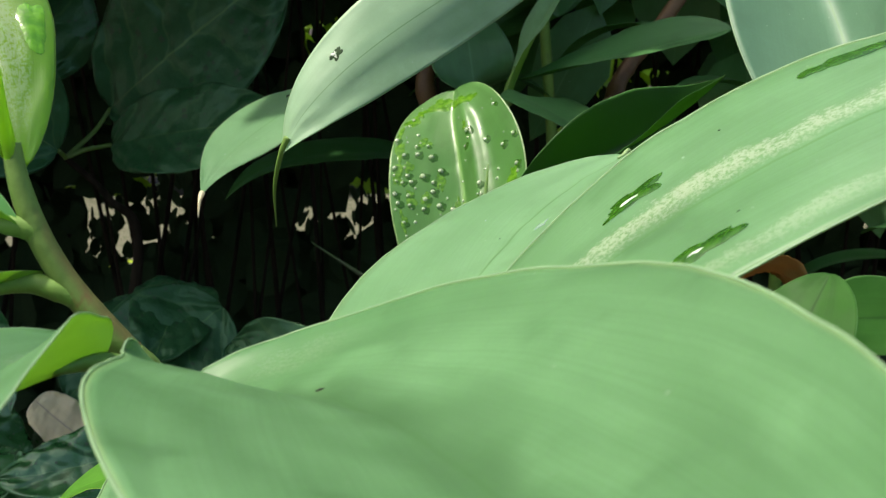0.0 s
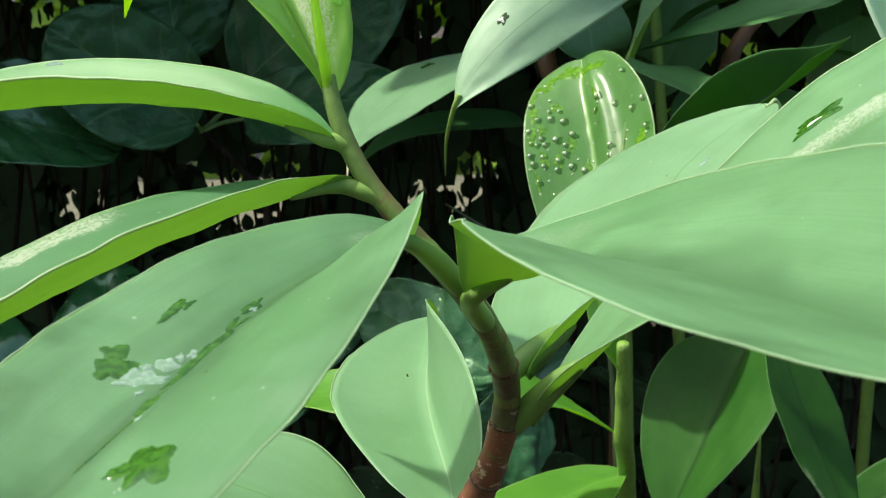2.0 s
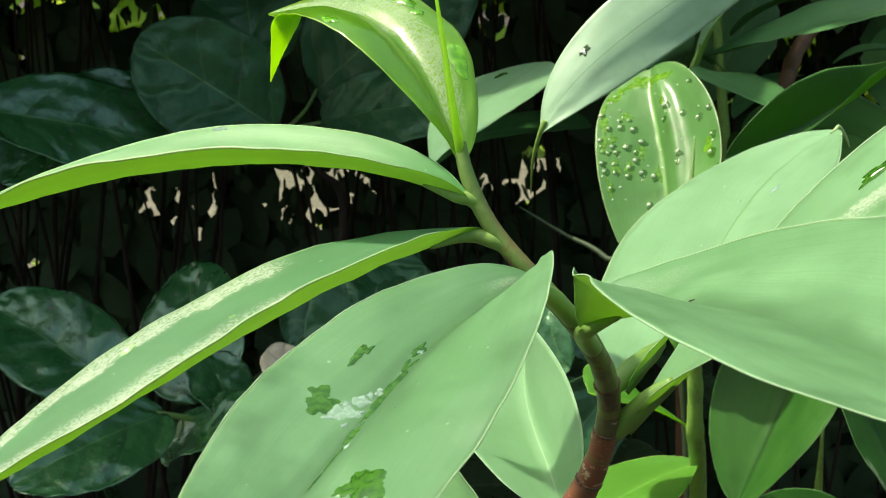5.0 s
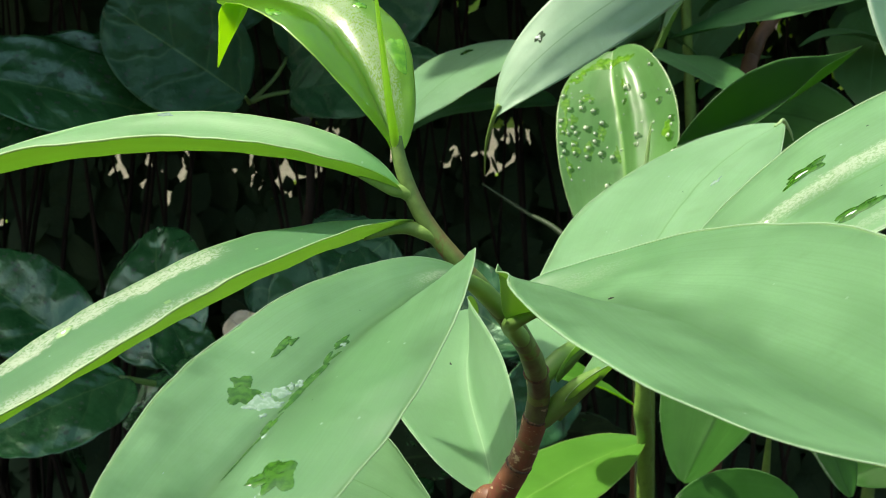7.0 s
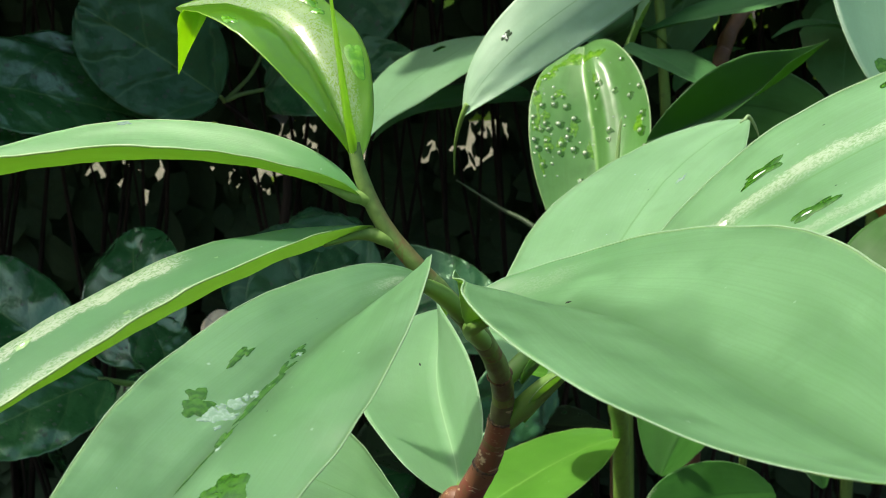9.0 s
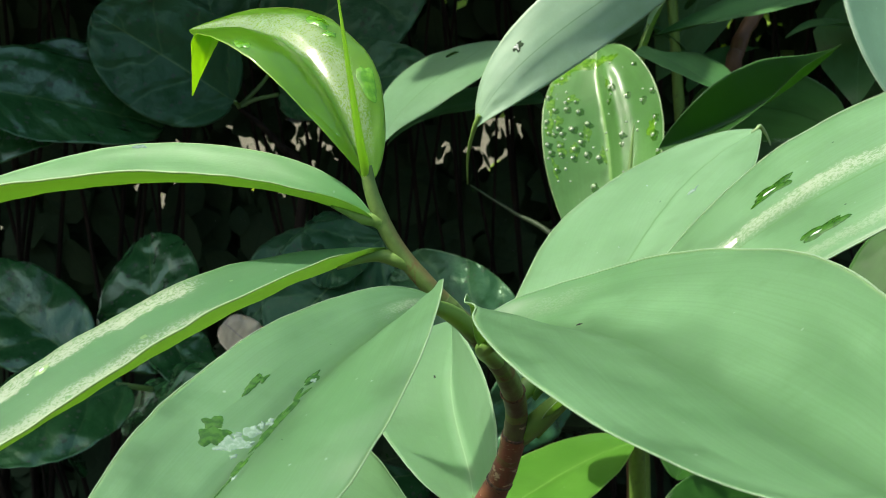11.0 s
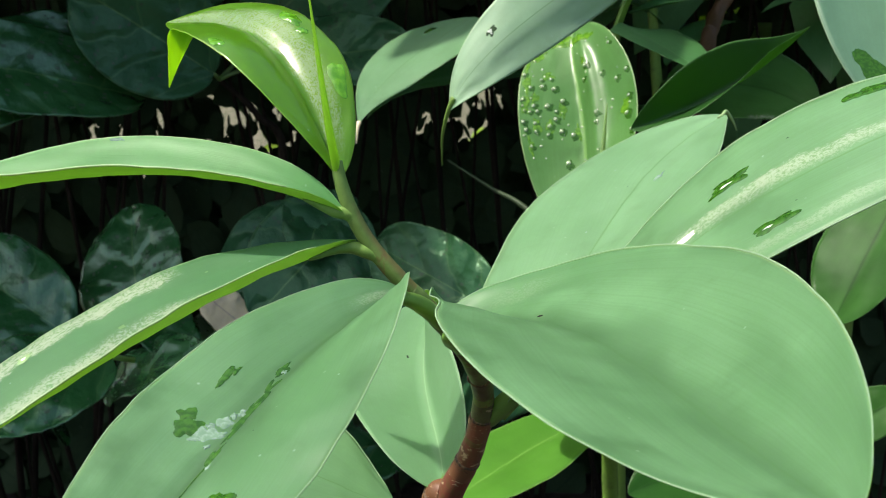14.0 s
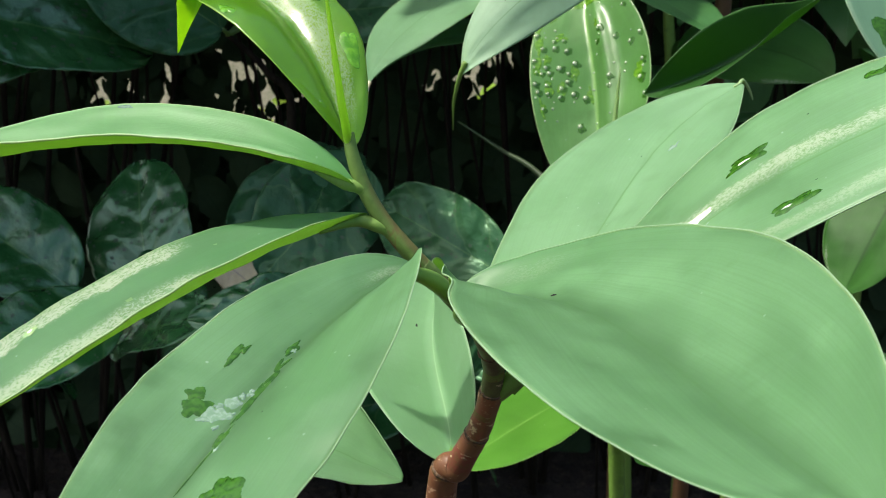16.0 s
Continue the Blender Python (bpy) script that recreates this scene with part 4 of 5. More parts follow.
# ---- the second ginger stem ----
second = plant("spiral_ginger", (0.05, 0.80, 0.0), "smaller spiral ginger with an upright green stem", "plant")
tube("stem", [(0.022, 0.68, 0.765), (0.0235, 0.69, 0.73), (0.0245, 0.70, 0.695), (0.030, 0.735, 0.655), (0.035, 0.76, 0.55), (0.05, 0.80, 0.25), (0.05, 0.80, -0.02)], [0.004, 0.0058, 0.0066, 0.008], stem_green, second, "", 50, 14, (0.16, 0.33), 0.15, 0.04)
add_leaf(second, [(0.0311, 0.7403, 0.6555), (-0.0118, 0.7088, 0.6577), (-0.0488, 0.6658, 0.6477), (-0.0873, 0.6229, 0.6413)], 0.0395, 0.7702, 0.5595, -0.0101, 0.0373, 0.6137, 0.0474, -0.0087, 0.1208, -0.0250, top=fresh_top, under=young_under, label="bright green leaf lit through")
add_leaf(second, [(0.0244, 0.6988, 0.6968), (0.0011, 0.7008, 0.7131), (-0.0197, 0.6827, 0.7271), (-0.0487, 0.6703, 0.7356)], 0.0260, 2.2000, 0.4000, 0.0645, 0.2088, 0.1985, 0.2588, -0.0059, 0.1200, 0.1317, top=fresh_top, under=young_under)
add_leaf(second, [(0.021, 0.685, 0.745), (0.012, 0.685, 0.765), (0.008, 0.69, 0.785), (0.004, 0.70, 0.80)], 0.012, 0.6, 0.9, 0.3, 0.3, 0.5, 0.3, 0, top=fresh_top, under=young_under)

# ---- the ginger with hanging leaves, behind ----
third = plant("spiral_ginger", (0.55, 1.0, 0.0), "spiral ginger with drooping grey-green leaves", "plant")
tube("stem", [(0.10, 0.70, 1.12), (0.2, 0.75, 1.05), (0.35, 0.85, 0.8), (0.5, 0.97, 0.35), (0.55, 1.0, -0.02)], [0.005, 0.008, 0.01], stem_red, third, "", 40, 12)
hole_leaf, hole_blade = add_leaf(third, [(0.0907, 0.6346, 1.0401), (0.0064, 0.5980, 0.9978), (-0.0609, 0.5712, 0.9610), (-0.0751, 0.5811, 0.9208)], 0.0231, 0.6578, 0.8531, 1.5298, 0.9476, -0.2490, -0.2391, -0.0715, 0.1200, 0.0117, top=pale_top, label="pale hanging leaf with an insect hole")
droop_leaf, droop_blade = add_leaf(third, [(0.1908, 0.7570, 1.0565), (0.1981, 0.7065, 1.0165), (0.2081, 0.6503, 0.9714), (0.2087, 0.5948, 0.9077)], 0.0502, 0.6738, 0.4000, -0.5939, -0.5539, 0.2507, 0.6803, -0.0349, 0.1200, 0.1973, top=grey_top, label="drooping grey-green leaf")

# ---- the ginger with the dewy leaf ----
fourth = plant("spiral_ginger", (0.12, 1.12, 0.0), "spiral ginger with a red-brown stem, some leaves beaded with dew", "plant")
tube("stem", [(0.236, 1.150, 1.02), (0.180, 1.114, 0.950), (0.159, 1.099, 0.926), (0.145, 1.083, 0.901), (0.139, 1.075, 0.85), (0.13, 1.09, 0.5), (0.12, 1.12, -0.02)], [0.0056, 0.0066, 0.008, 0.009], stem_red, fourth, "red-brown ringed stem", 60, 14, (0.1, 0.22, 0.34, 0.46), 0.12, 0.05)
tube("stem", [(0.06, 1.06, 0.93), (0.053, 1.053, 0.902), (0.05, 1.05, 0.86), (0.06, 1.07, 0.5), (0.08, 1.1, -0.02)], [0.001, 0.005, 0.006, 0.007, 0.008], stem_green, fourth, "", 40, 10)
dewy_leaf, dewy_blade = add_leaf(fourth, [(0.0084, 0.9533, 0.9194), (0.0029, 0.9105, 0.8859), (0.0261, 0.8825, 0.8456), (0.0130, 0.8315, 0.7678)], 0.0552, 0.5187, 0.4159, -0.4730, -0.4796, 0.2984, 0.3939, 0.0210, 0.1202, -0.0395, top=dewy_top, groove=0.0006, groove_w=0.07, ridge=(-0.25, 0.0060, 0.15), nc=40, label="upright bright leaf beaded with water drops")
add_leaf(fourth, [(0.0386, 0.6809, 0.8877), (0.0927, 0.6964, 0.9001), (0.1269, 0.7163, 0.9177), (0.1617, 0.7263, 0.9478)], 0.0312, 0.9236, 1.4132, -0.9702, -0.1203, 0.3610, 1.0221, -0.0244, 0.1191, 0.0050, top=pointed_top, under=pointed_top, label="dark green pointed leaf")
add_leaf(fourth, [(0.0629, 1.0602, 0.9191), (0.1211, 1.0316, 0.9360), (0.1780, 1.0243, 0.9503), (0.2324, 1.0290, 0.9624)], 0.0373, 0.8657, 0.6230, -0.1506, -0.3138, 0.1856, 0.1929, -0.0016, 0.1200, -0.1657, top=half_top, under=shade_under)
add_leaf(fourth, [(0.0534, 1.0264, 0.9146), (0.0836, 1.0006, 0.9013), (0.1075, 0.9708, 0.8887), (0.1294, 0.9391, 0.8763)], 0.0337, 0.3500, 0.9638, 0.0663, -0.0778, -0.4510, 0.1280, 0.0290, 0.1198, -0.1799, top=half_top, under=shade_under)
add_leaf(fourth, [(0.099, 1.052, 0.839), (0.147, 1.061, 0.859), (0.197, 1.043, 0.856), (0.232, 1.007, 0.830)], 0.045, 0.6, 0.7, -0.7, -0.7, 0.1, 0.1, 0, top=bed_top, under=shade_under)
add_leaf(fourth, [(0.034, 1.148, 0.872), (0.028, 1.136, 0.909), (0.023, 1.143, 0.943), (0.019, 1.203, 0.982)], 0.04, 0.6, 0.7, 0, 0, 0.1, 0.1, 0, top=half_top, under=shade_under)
add_leaf(fourth, [(0.053, 1.053, 0.902), (0.066, 1.051, 0.943), (0.083, 1.048, 0.975), (0.115, 1.078, 1.021)], 0.022, 0.6, 0.9, 0, 0, 0.3, 0.2, 0, label="upright fresh young leaf")

# ---- more ginger in the half shade behind ----
rnd = random.Random(31)
for px, py in ((0.16, 1.42), (0.36, 1.36), (0.52, 1.25)):
    clump = plant("spiral_ginger", (px, py, 0.0), "spiral ginger in half shade behind the others", "plant", "gingers in the bed")
    lean = rnd.uniform(-0.06, 0.06)
    tube("stem", [(px + lean, py, 1.08), (px + lean * 0.6, py, 0.8), (px, py, 0.4), (px, py, -0.02)], [0.005, 0.007, 0.009], stem_green, clump, "", 30, 10, (0.2, 0.35, 0.5), 0.12)
    for k in range(9):
        z = 0.66 + 0.05 * k
        a = 2.4 * k + rnd.uniform(-0.4, 0.4)
        d = Vector((math.cos(a), math.sin(a) * 0.6, 0))
        p = Vector((px + lean * (z - 0.4), py, z))
        L = rnd.uniform(0.12, 0.18)
        up = Vector((0, 0, 1))
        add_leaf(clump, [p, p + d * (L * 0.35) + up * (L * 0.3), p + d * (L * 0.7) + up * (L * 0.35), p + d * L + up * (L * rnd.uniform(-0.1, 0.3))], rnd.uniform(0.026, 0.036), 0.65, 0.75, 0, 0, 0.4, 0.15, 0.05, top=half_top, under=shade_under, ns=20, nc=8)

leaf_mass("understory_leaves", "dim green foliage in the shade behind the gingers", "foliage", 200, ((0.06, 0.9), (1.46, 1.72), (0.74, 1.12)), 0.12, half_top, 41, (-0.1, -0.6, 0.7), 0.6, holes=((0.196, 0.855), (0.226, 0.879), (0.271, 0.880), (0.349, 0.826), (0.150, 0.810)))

# ---- low leaves in the bed ----
bed = plant("ginger_clump", (0.15, 0.95, 0.0), "low ginger leaves in half shade", "plant")
tube("stem", [(0.15, 0.90, 0.62), (0.15, 0.93, 0.4), (0.15, 0.95, -0.02)], [0.0012, 0.006, 0.008, 0.008], stem_green, bed, "", 24, 10)
for spec in (
    ([(0.066, 0.800, 0.594), (0.089, 0.815, 0.638), (0.111, 0.835, 0.680), (0.131, 0.860, 0.710)], 0.062, 0.60, 0.36, 0.0, 0.0, 0.50, 0.46, 0.16, 0.2, 0.0),
    ([(0.120, 0.721, 0.772), (0.133, 0.702, 0.725), (0.149, 0.685, 0.687), (0.164, 0.668, 0.649)], 0.028, 0.6, 0.7, 0, 0, 0.2, 0.1, 0),
    ([(0.265, 0.843, 0.804), (0.237, 0.810, 0.772), (0.217, 0.789, 0.742), (0.202, 0.778, 0.712)], 0.04, 0.6, 0.7, 0, 0, 0.1, 0.1, 0),
    ([(0.299, 0.895, 0.604), (0.272, 0.890, 0.587), (0.241, 0.886, 0.575), (0.209, 0.882, 0.563)], 0.025, 0.6, 0.7, 0.7, 0.7, 0.1, 0.1, 0),
    ([(0.344, 0.870, 0.766), (0.320, 0.870, 0.766), (0.292, 0.870, 0.764), (0.264, 0.870, 0.766)], 0.035, 0.6, 0.7, 0.7, 0.7, 0.1, 0.1, 0),
    ([(0.139, 0.709, 0.626), (0.104, 0.688, 0.637), (0.071, 0.675, 0.640), (0.040, 0.659, 0.630)], 0.025, 0.6, 0.7, 0.7, 0.7, 0.1, 0.1, 0),
):
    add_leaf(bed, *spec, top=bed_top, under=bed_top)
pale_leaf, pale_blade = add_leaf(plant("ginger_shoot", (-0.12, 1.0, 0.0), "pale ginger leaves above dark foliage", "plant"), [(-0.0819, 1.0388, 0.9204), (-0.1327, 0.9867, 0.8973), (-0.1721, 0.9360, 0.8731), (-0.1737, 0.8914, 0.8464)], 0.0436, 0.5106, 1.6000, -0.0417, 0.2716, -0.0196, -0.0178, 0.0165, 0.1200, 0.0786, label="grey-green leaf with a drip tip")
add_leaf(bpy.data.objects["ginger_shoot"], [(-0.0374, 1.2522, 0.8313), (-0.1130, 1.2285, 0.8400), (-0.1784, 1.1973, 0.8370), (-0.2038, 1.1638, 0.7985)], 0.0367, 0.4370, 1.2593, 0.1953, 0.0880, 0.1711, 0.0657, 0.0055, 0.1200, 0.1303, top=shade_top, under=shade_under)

# ---- the dark shrub ----
shrub = plant("dark_shrub", (-0.40, 1.35, 0.0), "shrub with large glossy dark green leaves", "plant")
def facing_leaf(base, tip, width, face, bow=0.012, a=0.48, b=0.55, top=None, ns=36, nc=20):
    """A broad shrub leaf from base to tip whose upper side looks towards face; bow: how far its middle stands out."""
    p, q = Vector(base), Vector(tip)
    t = (q - p).normalized()
    side = t.cross(Vector((0, 0, 1))).normalized()
    up = side.cross(t)
    f = Vector(face)
    f = (f - t * f.dot(t)).normalized()
    roll = math.atan2(-f.dot(side), f.dot(up))
    return add_leaf(shrub, [p, p.lerp(q, 0.33) + f * bow, p.lerp(q, 0.67) + f * bow, q], width, a, b, roll, roll, 0.34, 0.26, 0.10, top=top or dark_top, under=dark_under, wave=0.007, ns=ns, nc=nc)


HUB = Vector((-0.404, 1.345, 0.814))
tube("stem", [HUB, (-0.365, 1.360, 0.768), (-0.341, 1.380, 0.692), (-0.42, 1.40, 0.35), (-0.42, 1.40, -0.02)], [0.003, 0.004, 0.006, 0.010, 0.014], bark_mat, shrub, "", 40, 10, rough=0.1)
for base, tip, width, face, top in (
    ((-0.400, 1.310, 0.826), (-0.545, 1.270, 0.937), 0.074, (0.15, -1, 0.35), deep_top),
    ((-0.368, 1.400, 0.861), (-0.165, 1.330, 1.014), 0.098, (-0.1, -1, 0.35), deep_top),
    ((-0.358, 1.360, 0.826), (-0.157, 1.240, 0.865), 0.05, (0, -1, 0.5), deep_top),
    ((-0.711, 1.200, 0.872), (-0.484, 1.305, 0.799), 0.062, (0.1, -0.8, 0.75), dark_top),
    ((-0.576, 1.400, 0.867), (-0.726, 1.270, 0.777), 0.07, (0.1, -0.9, 0.6), dark_top),
    ((-0.495, 1.244, 0.512), (-0.534, 1.360, 0.654), 0.076, (-0.30, -0.70, 0.72), dark_top),
    ((-0.579, 1.220, 0.532), (-0.756, 1.270, 0.629), 0.068, (0.15, -0.75, 0.85), dark_top),
    ((-0.509, 1.150, 0.536), (-0.623, 1.000, 0.515), 0.062, (0.1, -0.7, 0.7), dark_top),
    ((-0.529, 1.200, 0.472), (-0.379, 1.100, 0.552), 0.045, (-0.1, -0.6, 0.9), dark_top),
    ((-0.446, 1.420, 0.886), (-0.469, 1.480, 1.013), 0.075, (0.0, -1, 0.25), deep_top),
    ((-0.025, 1.020, 0.612), (-0.091, 0.950, 0.556), 0.043, (0.3, -1.0, 0.2), deep_top),
    ((-0.271, 1.300, 0.688), (-0.282, 1.180, 0.637), 0.045, (0.2, -1.0, 0.4), deep_top),
):
    facing_leaf(base, tip, width, face, top=top)
# stalks that carry the broad leaves from the hub of the shoot
for pts in ([HUB, HUB.lerp(Vector((-0.400, 1.310, 0.826)), 0.6) + Vector((0, 0.01, -0.004)), (-0.400, 1.310, 0.826)],
            [HUB, (-0.378, 1.370, 0.840), (-0.368, 1.400, 0.861)],
            [HUB, (-0.384, 1.350, 0.822), (-0.358, 1.360, 0.826)]):
    tube("leaf_stalk", pts, [0.0028, 0.0024, 0.0022], ginger_under, shrub, "pale green leaf stalk", 16, 8)
facing_leaf((-0.062, 1.060, 0.616), (-0.202, 1.160, 0.663), 0.05, (0.0, -1.0, 0.45), top=deep_top)
add_leaf(shrub, [(-0.491, 1.257, 0.573), (-0.472, 1.231, 0.547), (-0.452, 1.207, 0.528), (-0.423, 1.192, 0.500)], 0.04, 0.5, 0.6, 0, 0, 0.1, 0.1, 0, top=dark_top, under=dark_under, wave=0.006)
add_leaf(shrub, [(-0.266, 1.298, 0.649), (-0.315, 1.269, 0.635), (-0.352, 1.249, 0.613), (-0.382, 1.228, 0.584)], 0.06, 0.5, 0.6, 0.8, 0.8, 0.1, 0.1, 0, top=deep_top, under=dark_under, wave=0.006)
add_leaf(shrub, [(-0.224, 1.248, 0.675), (-0.263, 1.220, 0.652), (-0.299, 1.179, 0.616), (-0.341, 1.167, 0.572)], 0.07, 0.5, 0.6, 0.8, 0.8, 0.1, 0.1, 0, top=deep_top, under=dark_under, wave=0.006)
add_leaf(shrub, [(-0.256, 1.122, 0.580), (-0.294, 1.088, 0.575), (-0.344, 1.064, 0.568), (-0.397, 1.060, 0.565)], 0.035, 0.5, 0.6, 0.8, 0.8, 0.1, 0.1, 0, top=dark_top, under=dark_under, wave=0.006)

rnd = random.Random(77)
for k in range(12):
    p = Vector((rnd.uniform(-0.95, 0.05), rnd.uniform(1.36, 1.55), rnd.uniform(0.26, 0.52)))
    if in_gap(p.x * 1.2, p.z * 0.85 + 0.1, 0.03):
        continue
    a = rnd.uniform(0, 6.28)
    d = Vector((math.cos(a), -0.35, math.sin(a) * 0.7)).normalized()
    L = rnd.uniform(0.12, 0.2)
    add_leaf(shrub, [p, p + d * (L * 0.33), p + d * (L * 0.67) + Vector((0, 0, -0.01)), p + d * L + Vector((0, 0, -0.03))], L * rnd.uniform(0.28, 0.38), 0.5, 0.6, rnd.uniform(0.5, 1.0), 0.8, 0.1, 0.1, 0, top=dark_top, under=dark_under, wave=0.006, ns=24, nc=10)

# ---- the thicket at the back ----
thicket = plant("thicket", (-0.3, 1.9, 0.0), "tangle of thin dark leaning stems", "shrub")
rnd = random.Random(11)
for k in range(80):
    x = rnd.uniform(-1.1, 0.6)
    y = rnd.uniform(1.62, 1.74)
    lean = rnd.uniform(-0.25, 0.25)
    tube("stem", [(x, y, -0.02), (x + lean * 0.4, y, 0.45), (x + lean * 0.7, y + 0.02, 0.8), (x + lean, y, 1.25)], [rnd.uniform(0.002, 0.006), 0.0015], bark_mat, thicket, "", 16, 8, rough=0.15)
# ---- a fallen dry leaf caught on the shrub ----
dry = plant("dry_leaf", (-0.345, 1.165, 0.560), "pale pinkish dry leaf caught on dark foliage", "leaf")
add_leaf(dry, [(-0.345, 1.165, 0.560), (-0.360, 1.163, 0.572), (-0.380, 1.160, 0.592), (-0.392, 1.158, 0.606)], 0.026, 0.45, 0.4, 0.9, 0.9, 0.1, 0.25, 0.15, top=dry_pale, under=dry_pale, wave=0.004)

# ---- grass blades ----
grass = plant("grass_blade", (0.05, 0.90, 0.0), "thin dull green grass blade", "grass")
tube("blade", [(-0.105, 0.99, 0.795), (-0.065, 0.965, 0.775), (-0.029, 0.934, 0.760), (0.03, 0.90, 0.70), (0.05, 0.90, -0.02)], [0.0008, 0.0030, 0.0035], stem_dull, grass, "", 30, 6)
tube("blade", [(0.027, 0.747, 0.893), (0.025, 0.741, 0.874), (0.022, 0.728, 0.830), (0.0235, 0.695, 0.74)], [0.0003, 0.0018, 0.002], ginger_under, second, "", 30, 6)

# ---- water films, drops and marks on the leaves ----
for s, v, ds, dv, slant, seed in ((0.465, 0.475, 0.026, 0.045, -0.3, 1), (0.447, 0.44, 0.014, 0.035, 0.0, 11), (0.59, 0.40, 0.022, 0.12, 0.2, 2), (0.565, 0.47, 0.014, 0.08, 0.0, 3), (0.736, -0.425, 0.030, 0.14, -0.5, 4), (0.75, -0.30, 0.012, 0.08, 0.0, 5)):
    film_patch(front_leaf, front_blade, s, v, ds, dv, wet_mat, seed, ragged=0.5, slant=slant)
# wet line in the midrib groove, also standing in for its shade
for s, v, ds, dv, seed in ((0.53, 0.02, 0.055, 0.032, 6), (0.63, -0.01, 0.04, 0.028, 7), (0.70, -0.01, 0.05, 0.012, 45), (0.397, 0.07, 0.026, 0.045, 8), (0.46, 0.03, 0.03, 0.025, 41)):
    film_patch(front_leaf, front_blade, s, v, ds, dv, wet_mat, seed, ragged=0.7)
for s, v, ds, dv, seed in ((0.585, 0.19, 0.016, 0.10, 9), (0.55, 0.13, 0.012, 0.07, 10), (0.40, 0.05, 0.008, 0.025, 11), (0.52, 0.05, 0.008, 0.035, 12), (0.645, -0.03, 0.006, 0.025, 42), (0.60, 0.26, 0.008, 0.05, 46), (0.568, 0.22, 0.006, 0.04, 47), (0.53, 0.10, 0.006, 0.03, 48), (0.575, 0.07, 0.008, 0.03, 49), (0.61, 0.10, 0.006, 0.025, 50)):
    film_patch(front_leaf, front_blade, s, v, ds, dv, residue_mat, seed, "residue", 0.0002, 0.6, label="pale crusty residue")
for s, v, ds, dv, seed in ((0.555, -0.425, 0.040, 0.080, 13), (0.595, 0.55, 0.034, 0.08, 14), (0.80, -0.80, 0.036, 0.085, 15), (0.755, -0.79, 0.015, 0.06, 25)):
    film_patch(wet_leaf, wet_blade, s, v, ds, dv, wet_mat, seed, ragged=0.45, slant=-0.15)
for s, v, ds, dv, seed in ((0.636, 0.275, 0.012, 0.04, 16), (0.65, 0.30, 0.02, 0.012, 17)):
    film_patch(rear_leaf, rear_blade, s, v, ds, dv, residue_mat, seed, "scratch", 0.0001, 0.9)
for s, v, ds, dv, seed in ((0.218, 0.72, 0.05, 0.17, 18), (0.497, 0.67, 0.05, 0.16, 19), (0.424, 0.62, 0.018, 0.10, 20), (0.437, -0.875, 0.035, 0.08, 21)):
    film_patch(young_leaf, young_blade, s, v, ds, dv, wet_young, seed, lift=0.0004, ragged=0.28)
film_patch(pale_leaf, pale_blade, 0.145, 0.55, 0.03, 0.10, wet_mat, 43)
film_patch(droop_leaf, droop_blade, 0.849, 0.675, 0.05, 0.16, wet_mat, 44)
tube("drip_tip", [hole_blade.mid(0.93), hole_blade.mid(1.0), (-0.0795, 0.590, 0.904), (-0.0814, 0.6069, 0.8824)], [0.0019, 0.0014, 0.0009, 0.0003], stem_top, hole_leaf, "thin yellow-green drip tip", 24, 8)
film_patch(hole_leaf, hole_blade, 0.66, 0.45, 0.015, 0.10, hedge_leaf, 22, "insect_hole", 0.0001, 0.8, label="ragged insect damage")


def drop_mesh():
    bm = bmesh.new()
    bmesh.ops.create_icosphere(bm, subdivisions=2, radius=1)
    for v in bm.verts:
        v.co.z = v.co.z * 0.55 + 0.2 if v.co.z > -0.3 else -0.05
    for f in bm.faces:
        f.smooth = True
    me = bpy.data.meshes.new("water_drop")
    bm.to_mesh(me)
    bm.free()
    me.materials.append(water_mat)
    return me


DROP = drop_mesh()


def add_drop(leaf, blade, s, v, r):
    n = blade.normal(s, v)
    p = blade.point(s, v)
    ob = new("water_drop", DROP)
    ob.parent = leaf
    q = n.to_track_quat("Z", "Y").to_matrix().to_4x4()
    ob.matrix_local = Matrix.Translation(p - ORIGIN[leaf.name]) @ q @ Matrix.Diagonal((r, r, r, 1))


for s, v in ((0.17, 0.80), (0.28, 0.95), (0.32, 0.62), (0.32, 0.45), (0.36, 0.80), (0.36, 0.60), (0.38, 0.40), (0.42, 0.93), (0.47, 0.53), (0.46, 0.75), (0.45, 0.28), (0.48, 0.90), (0.49, 0.82), (0.49, 0.70), (0.50, 0.40), (0.54, 0.42), (0.54, 0.93), (0.55, 0.75), (0.57, 0.53), (0.58, 0.90), (0.59, 0.75), (0.61, 0.57), (0.60, 0.35), (0.62, 0.17), (0.66, 0.85), (0.74, 0.30), (0.31, -0.25), (0.38, -0.47), (0.44, -0.70), (0.37, -0.15), (0.42, -0.90), (0.54, -0.85), (0.56, -0.28), (0.60, -0.25), (0.61, -0.80), (0.68, -0.90), (0.24, -0.82)):
    r = rnd.uniform(0.0011, 0.0021)
    add_drop(dewy_leaf, dewy_blade, s, v, r)
    # dark patch under each drop paints its shaded rim
    film_patch(dewy_leaf, dewy_blade, s + 0.007, v - 0.03, r * 10, r * 34, wet_mat, int(s * 1000), ragged=0.3)
for k in range(40):
    add_drop(dewy_leaf, dewy_blade, rnd.uniform(0.15, 0.75), rnd.choice((rnd.uniform(0.3, 0.95), rnd.uniform(-0.9, 0.9))), rnd.uniform(0.0005, 0.0014))
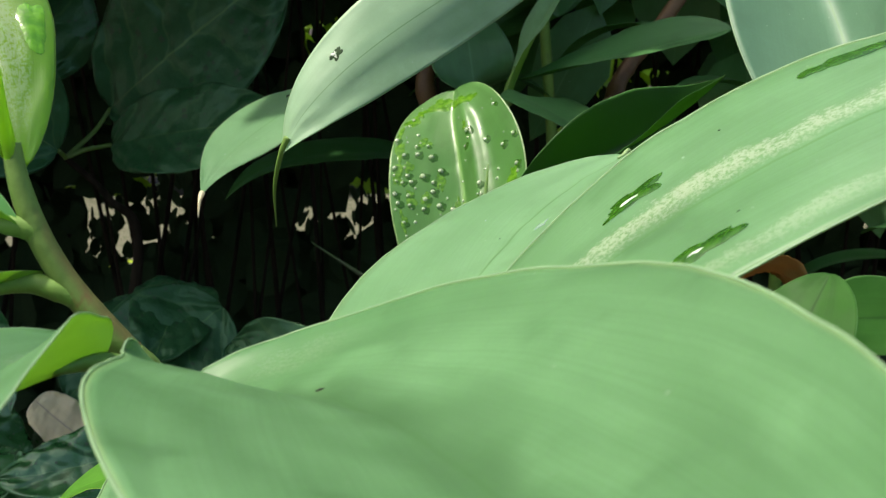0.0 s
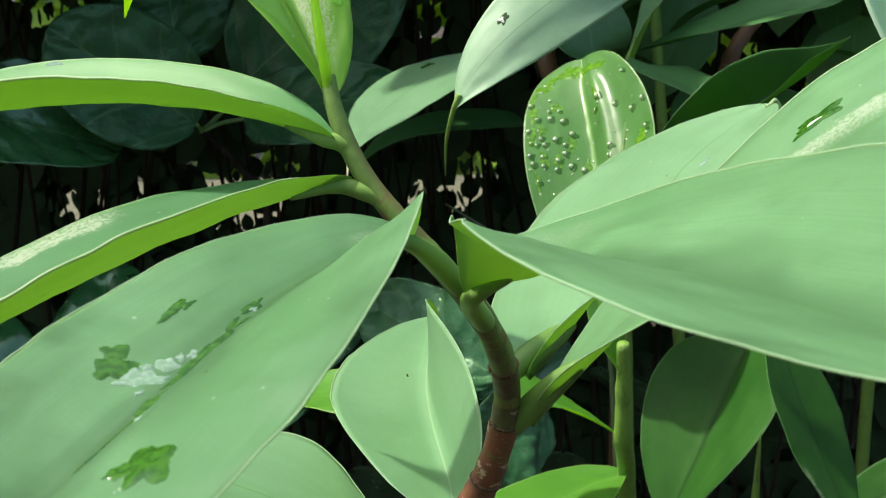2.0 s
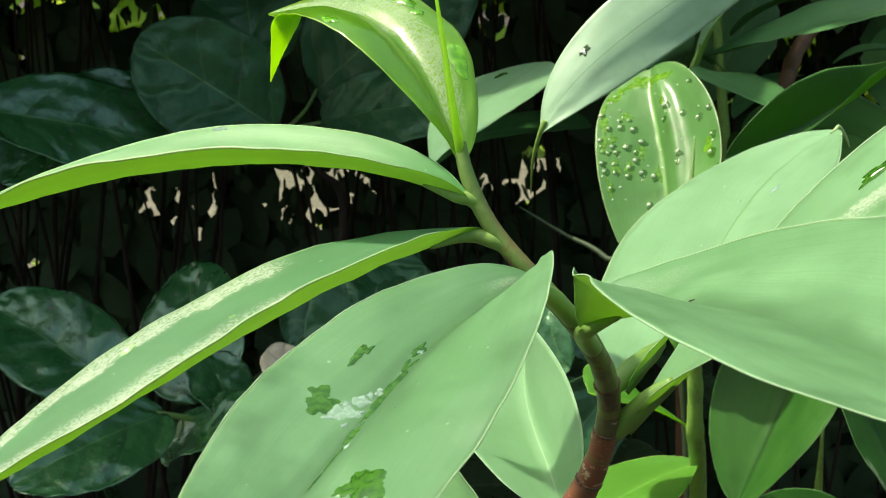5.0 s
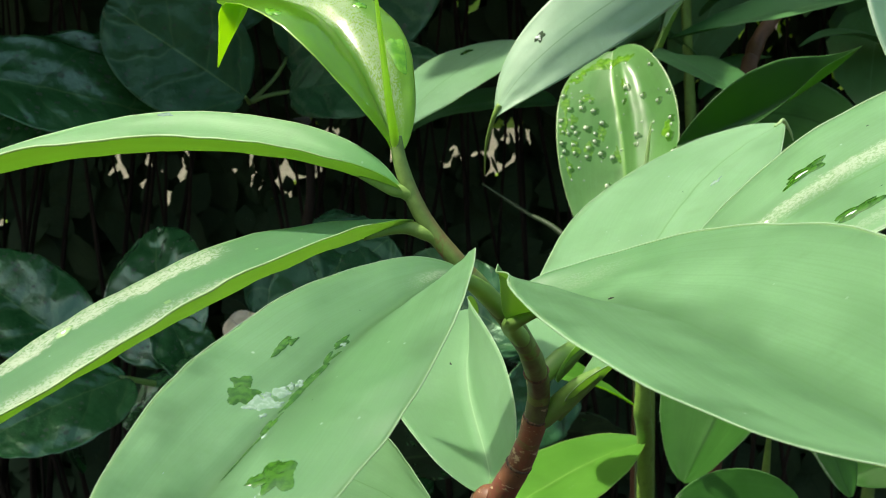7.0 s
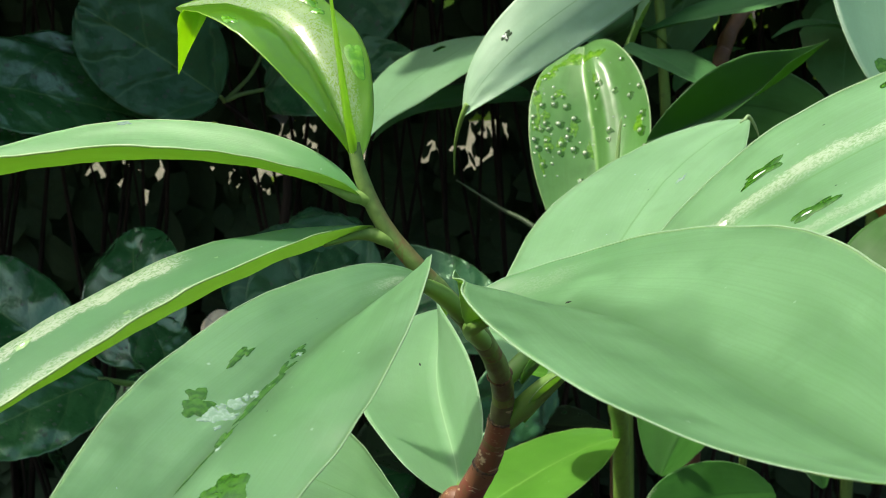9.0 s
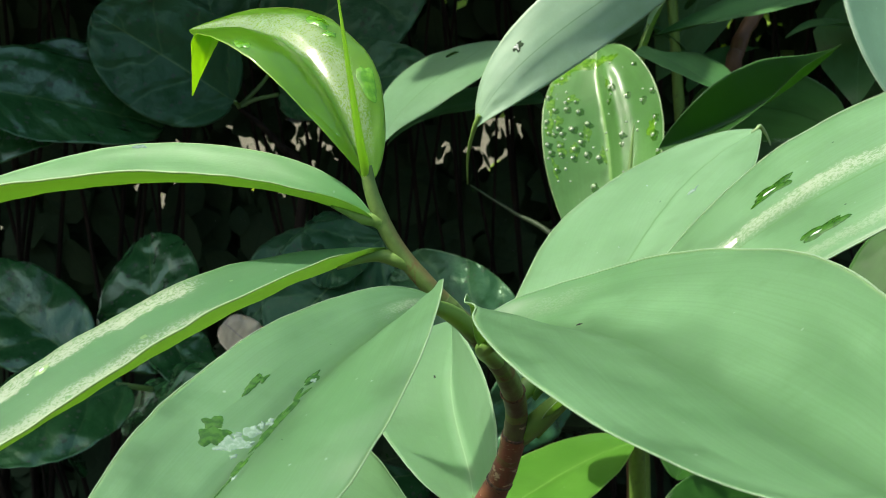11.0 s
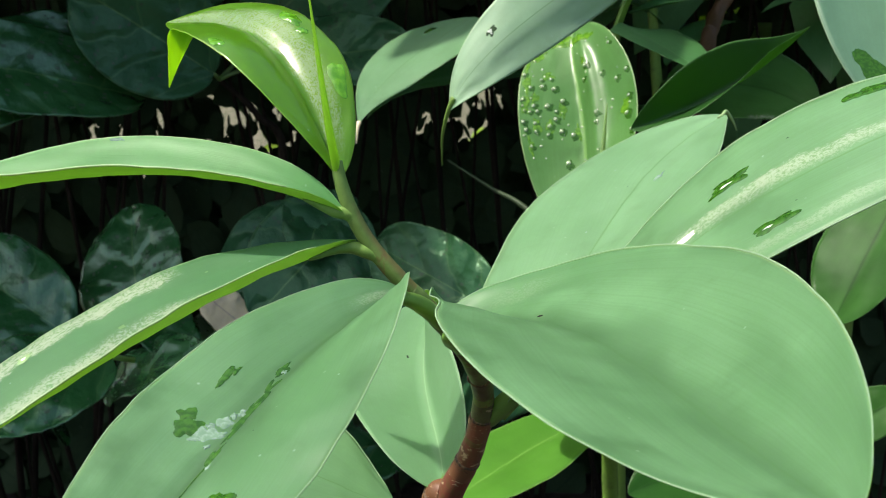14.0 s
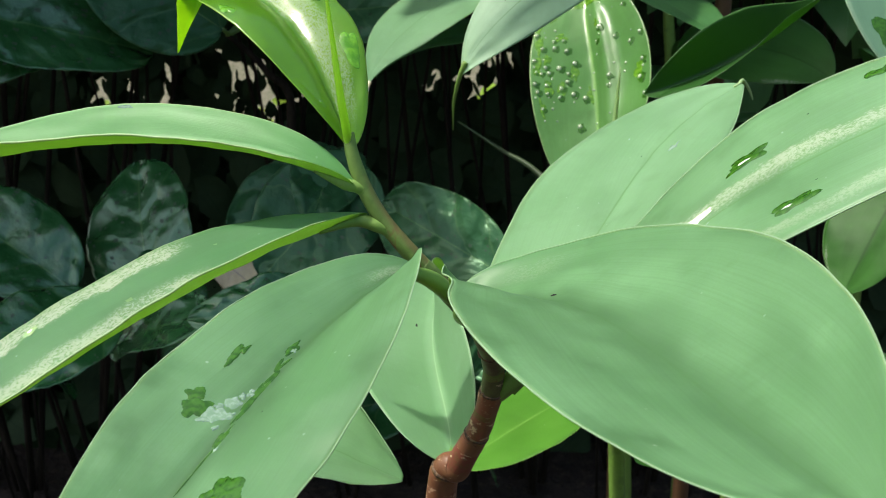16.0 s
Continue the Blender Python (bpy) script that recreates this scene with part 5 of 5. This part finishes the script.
for s, v, ds, dv, seed in ((0.57, 0.52, 0.03, 0.06, 31), (0.58, -0.78, 0.035, 0.07, 32), (0.28, -0.22, 0.03, 0.04, 33), (0.14, 0.7, 0.03, 0.12, 34), (0.42, 0.72, 0.03, 0.06, 35), (0.24, 0.93, 0.03, 0.05, 36), (0.66, 0.85, 0.04, 0.05, 37), (0.10, -0.1, 0.03, 0.3, 38)):
    film_patch(dewy_leaf, dewy_blade, s, v, ds, dv, wet_dewy, seed)
for s, v, ds, dv, seed in ((0.09, 0.35, 0.035, 0.30, 81), (0.12, -0.35, 0.025, 0.25, 82), (0.18, 0.78, 0.03, 0.12, 83), (0.33, 0.86, 0.05, 0.06, 84), (0.47, 0.88, 0.04, 0.07, 85), (0.50, 0.30, 0.045, 0.06, 86), (0.56, 0.72, 0.03, 0.07, 87), (0.61, 0.08, 0.035, 0.05, 88), (0.30, 0.50, 0.02, 0.10, 89)):
    film_patch(dewy_leaf, dewy_blade, s, v, ds, dv, wet_dewy, seed, ragged=0.6)

film_patch(lower_leaf, lower_blade, 0.612, 0.80, 0.014, 0.06, spot_mat, 51, "spot", 0.00012, 0.4, label="yellowed spot")
film_patch(lower_leaf, lower_blade, 0.612, 0.81, 0.005, 0.028, crust_mat, 52, "spot", 0.0003, 0.3, label="small white spot")
film_patch(upper_leaf, upper_blade, 0.497, 0.93, 0.012, 0.05, residue_mat, 57, "residue", 0.0001, 0.7)
film_patch(rear_leaf, rear_blade, 0.257, 0.80, 0.02, 0.03, yellow_mat, 58, "worn_patch", 0.00012, 0.9)
tube("drip_tip", [rear_blade.mid(0.98), rear_blade.mid(0.995), (0.077, 0.520, 0.931), (0.081, 0.522, 0.925), (0.083, 0.523, 0.920)], [0.0006, 0.0010, 0.0009, 0.0007, 0.0003], midrib_mat, rear_leaf, "small curled withered tip", 24, 8)
tube("drip_tip", [pale_blade.mid(0.95), pale_blade.mid(1.0), pale_blade.mid(1.0) + Vector((-0.001, -0.004, -0.012))], [0.0022, 0.0014, 0.0004], dry_pale, pale_leaf, "whitish withered drip tip", 16, 8)
orange = plant("dry_leaf", (0.255, 0.95, 0.70), "curled orange-brown dry leaf hanging in the bed", "leaf")
add_leaf(orange, [(0.225, 0.95, 0.772), (0.250, 0.945, 0.792), (0.275, 0.945, 0.785), (0.278, 0.95, 0.745)], 0.016, 0.6, 0.7, 0.5, 0.9, 0.3, 0.4, 0, top=dry_orange, under=dry_orange, wave=0.004)
tube("stem", [(-0.006, 1.16, 0.96), (-0.014, 1.155, 0.925), (-0.014, 1.15, 0.895), (0.012, 1.155, 0.85), (0.05, 1.16, 0.79), (0.06, 1.18, 0.4), (0.06, 1.2, -0.02)], [0.008, 0.009, 0.010], stem_red, fourth, "", 40, 12, (0.1, 0.3), 0.1, 0.05)

for s, v, ds, dv, seed in ((0.551, -0.41, 0.013, 0.013, 61), (0.591, 0.565, 0.008, 0.012, 62)):
    film_patch(wet_leaf, wet_blade, s, v, ds, dv, crust_mat, seed, "residue", 0.0004, 0.6, label="small white patch")
# white glare at the streak's lower end, painted as a crust patch
film_patch(wet_leaf, wet_blade, 0.43, -0.10, 0.035, 0.05, crust_mat, 63, "residue", 0.0003, 0.8)
for s, v, ds, dv, seed in ((0.660, 0.48, 0.006, 0.05, 64), (0.663, 0.41, 0.004, 0.03, 65), (0.667, 0.52, 0.004, 0.02, 66)):
    film_patch(hole_leaf, hole_blade, s, v, ds, dv, crust_mat, seed, "insect_scar", 0.0003, 0.9)

rnd = random.Random(91)
for leaf_ob, leaf_blade, s, v, r in ((behind_leaf, behind_blade, 0.736, -0.25, 0.006), (right_leaf, right_blade, 0.262, -0.08, 0.007)):
    film_patch(leaf_ob, leaf_blade, s, v, r, r * 2.2, bark_mat, 71, "speck", 0.0001, 0.5)
for leaf_ob, leaf_blade, count in ((front_leaf, front_blade, 5), (wet_leaf, wet_blade, 4), (rear_leaf, rear_blade, 3), (droop_leaf, droop_blade, 3), (pale_leaf, pale_blade, 3)):
    for k in range(count):
        r = rnd.uniform(0.001, 0.0022)
        film_patch(leaf_ob, leaf_blade, rnd.uniform(0.2, 0.8), rnd.uniform(-0.7, 0.7), r, r * 2.0, crust_mat if k % 3 else bark_mat, 72 + k, "speck", 0.0001, 0.5)

# ---- a bright leaf tip low behind the front plant ----
add_leaf(ginger, [(-0.07, 0.50, 0.76), (-0.115, 0.54, 0.785), (-0.155, 0.56, 0.785), (-0.188, 0.565, 0.752)], 0.022, 0.7, 0.9, 0.2, 0.2, 0.3, 0.2, 0, top=fresh_top, under=young_under, label="bright leaf with a pointed tip")
tube("leaf_stalk", [(-0.573, 1.120, 0.546), (-0.542, 1.140, 0.542), (-0.509, 1.155, 0.532), (-0.46, 1.25, 0.48)], [0.0026, 0.003, 0.004], ginger_under, shrub, "pale green leaf stalk", 20, 8)
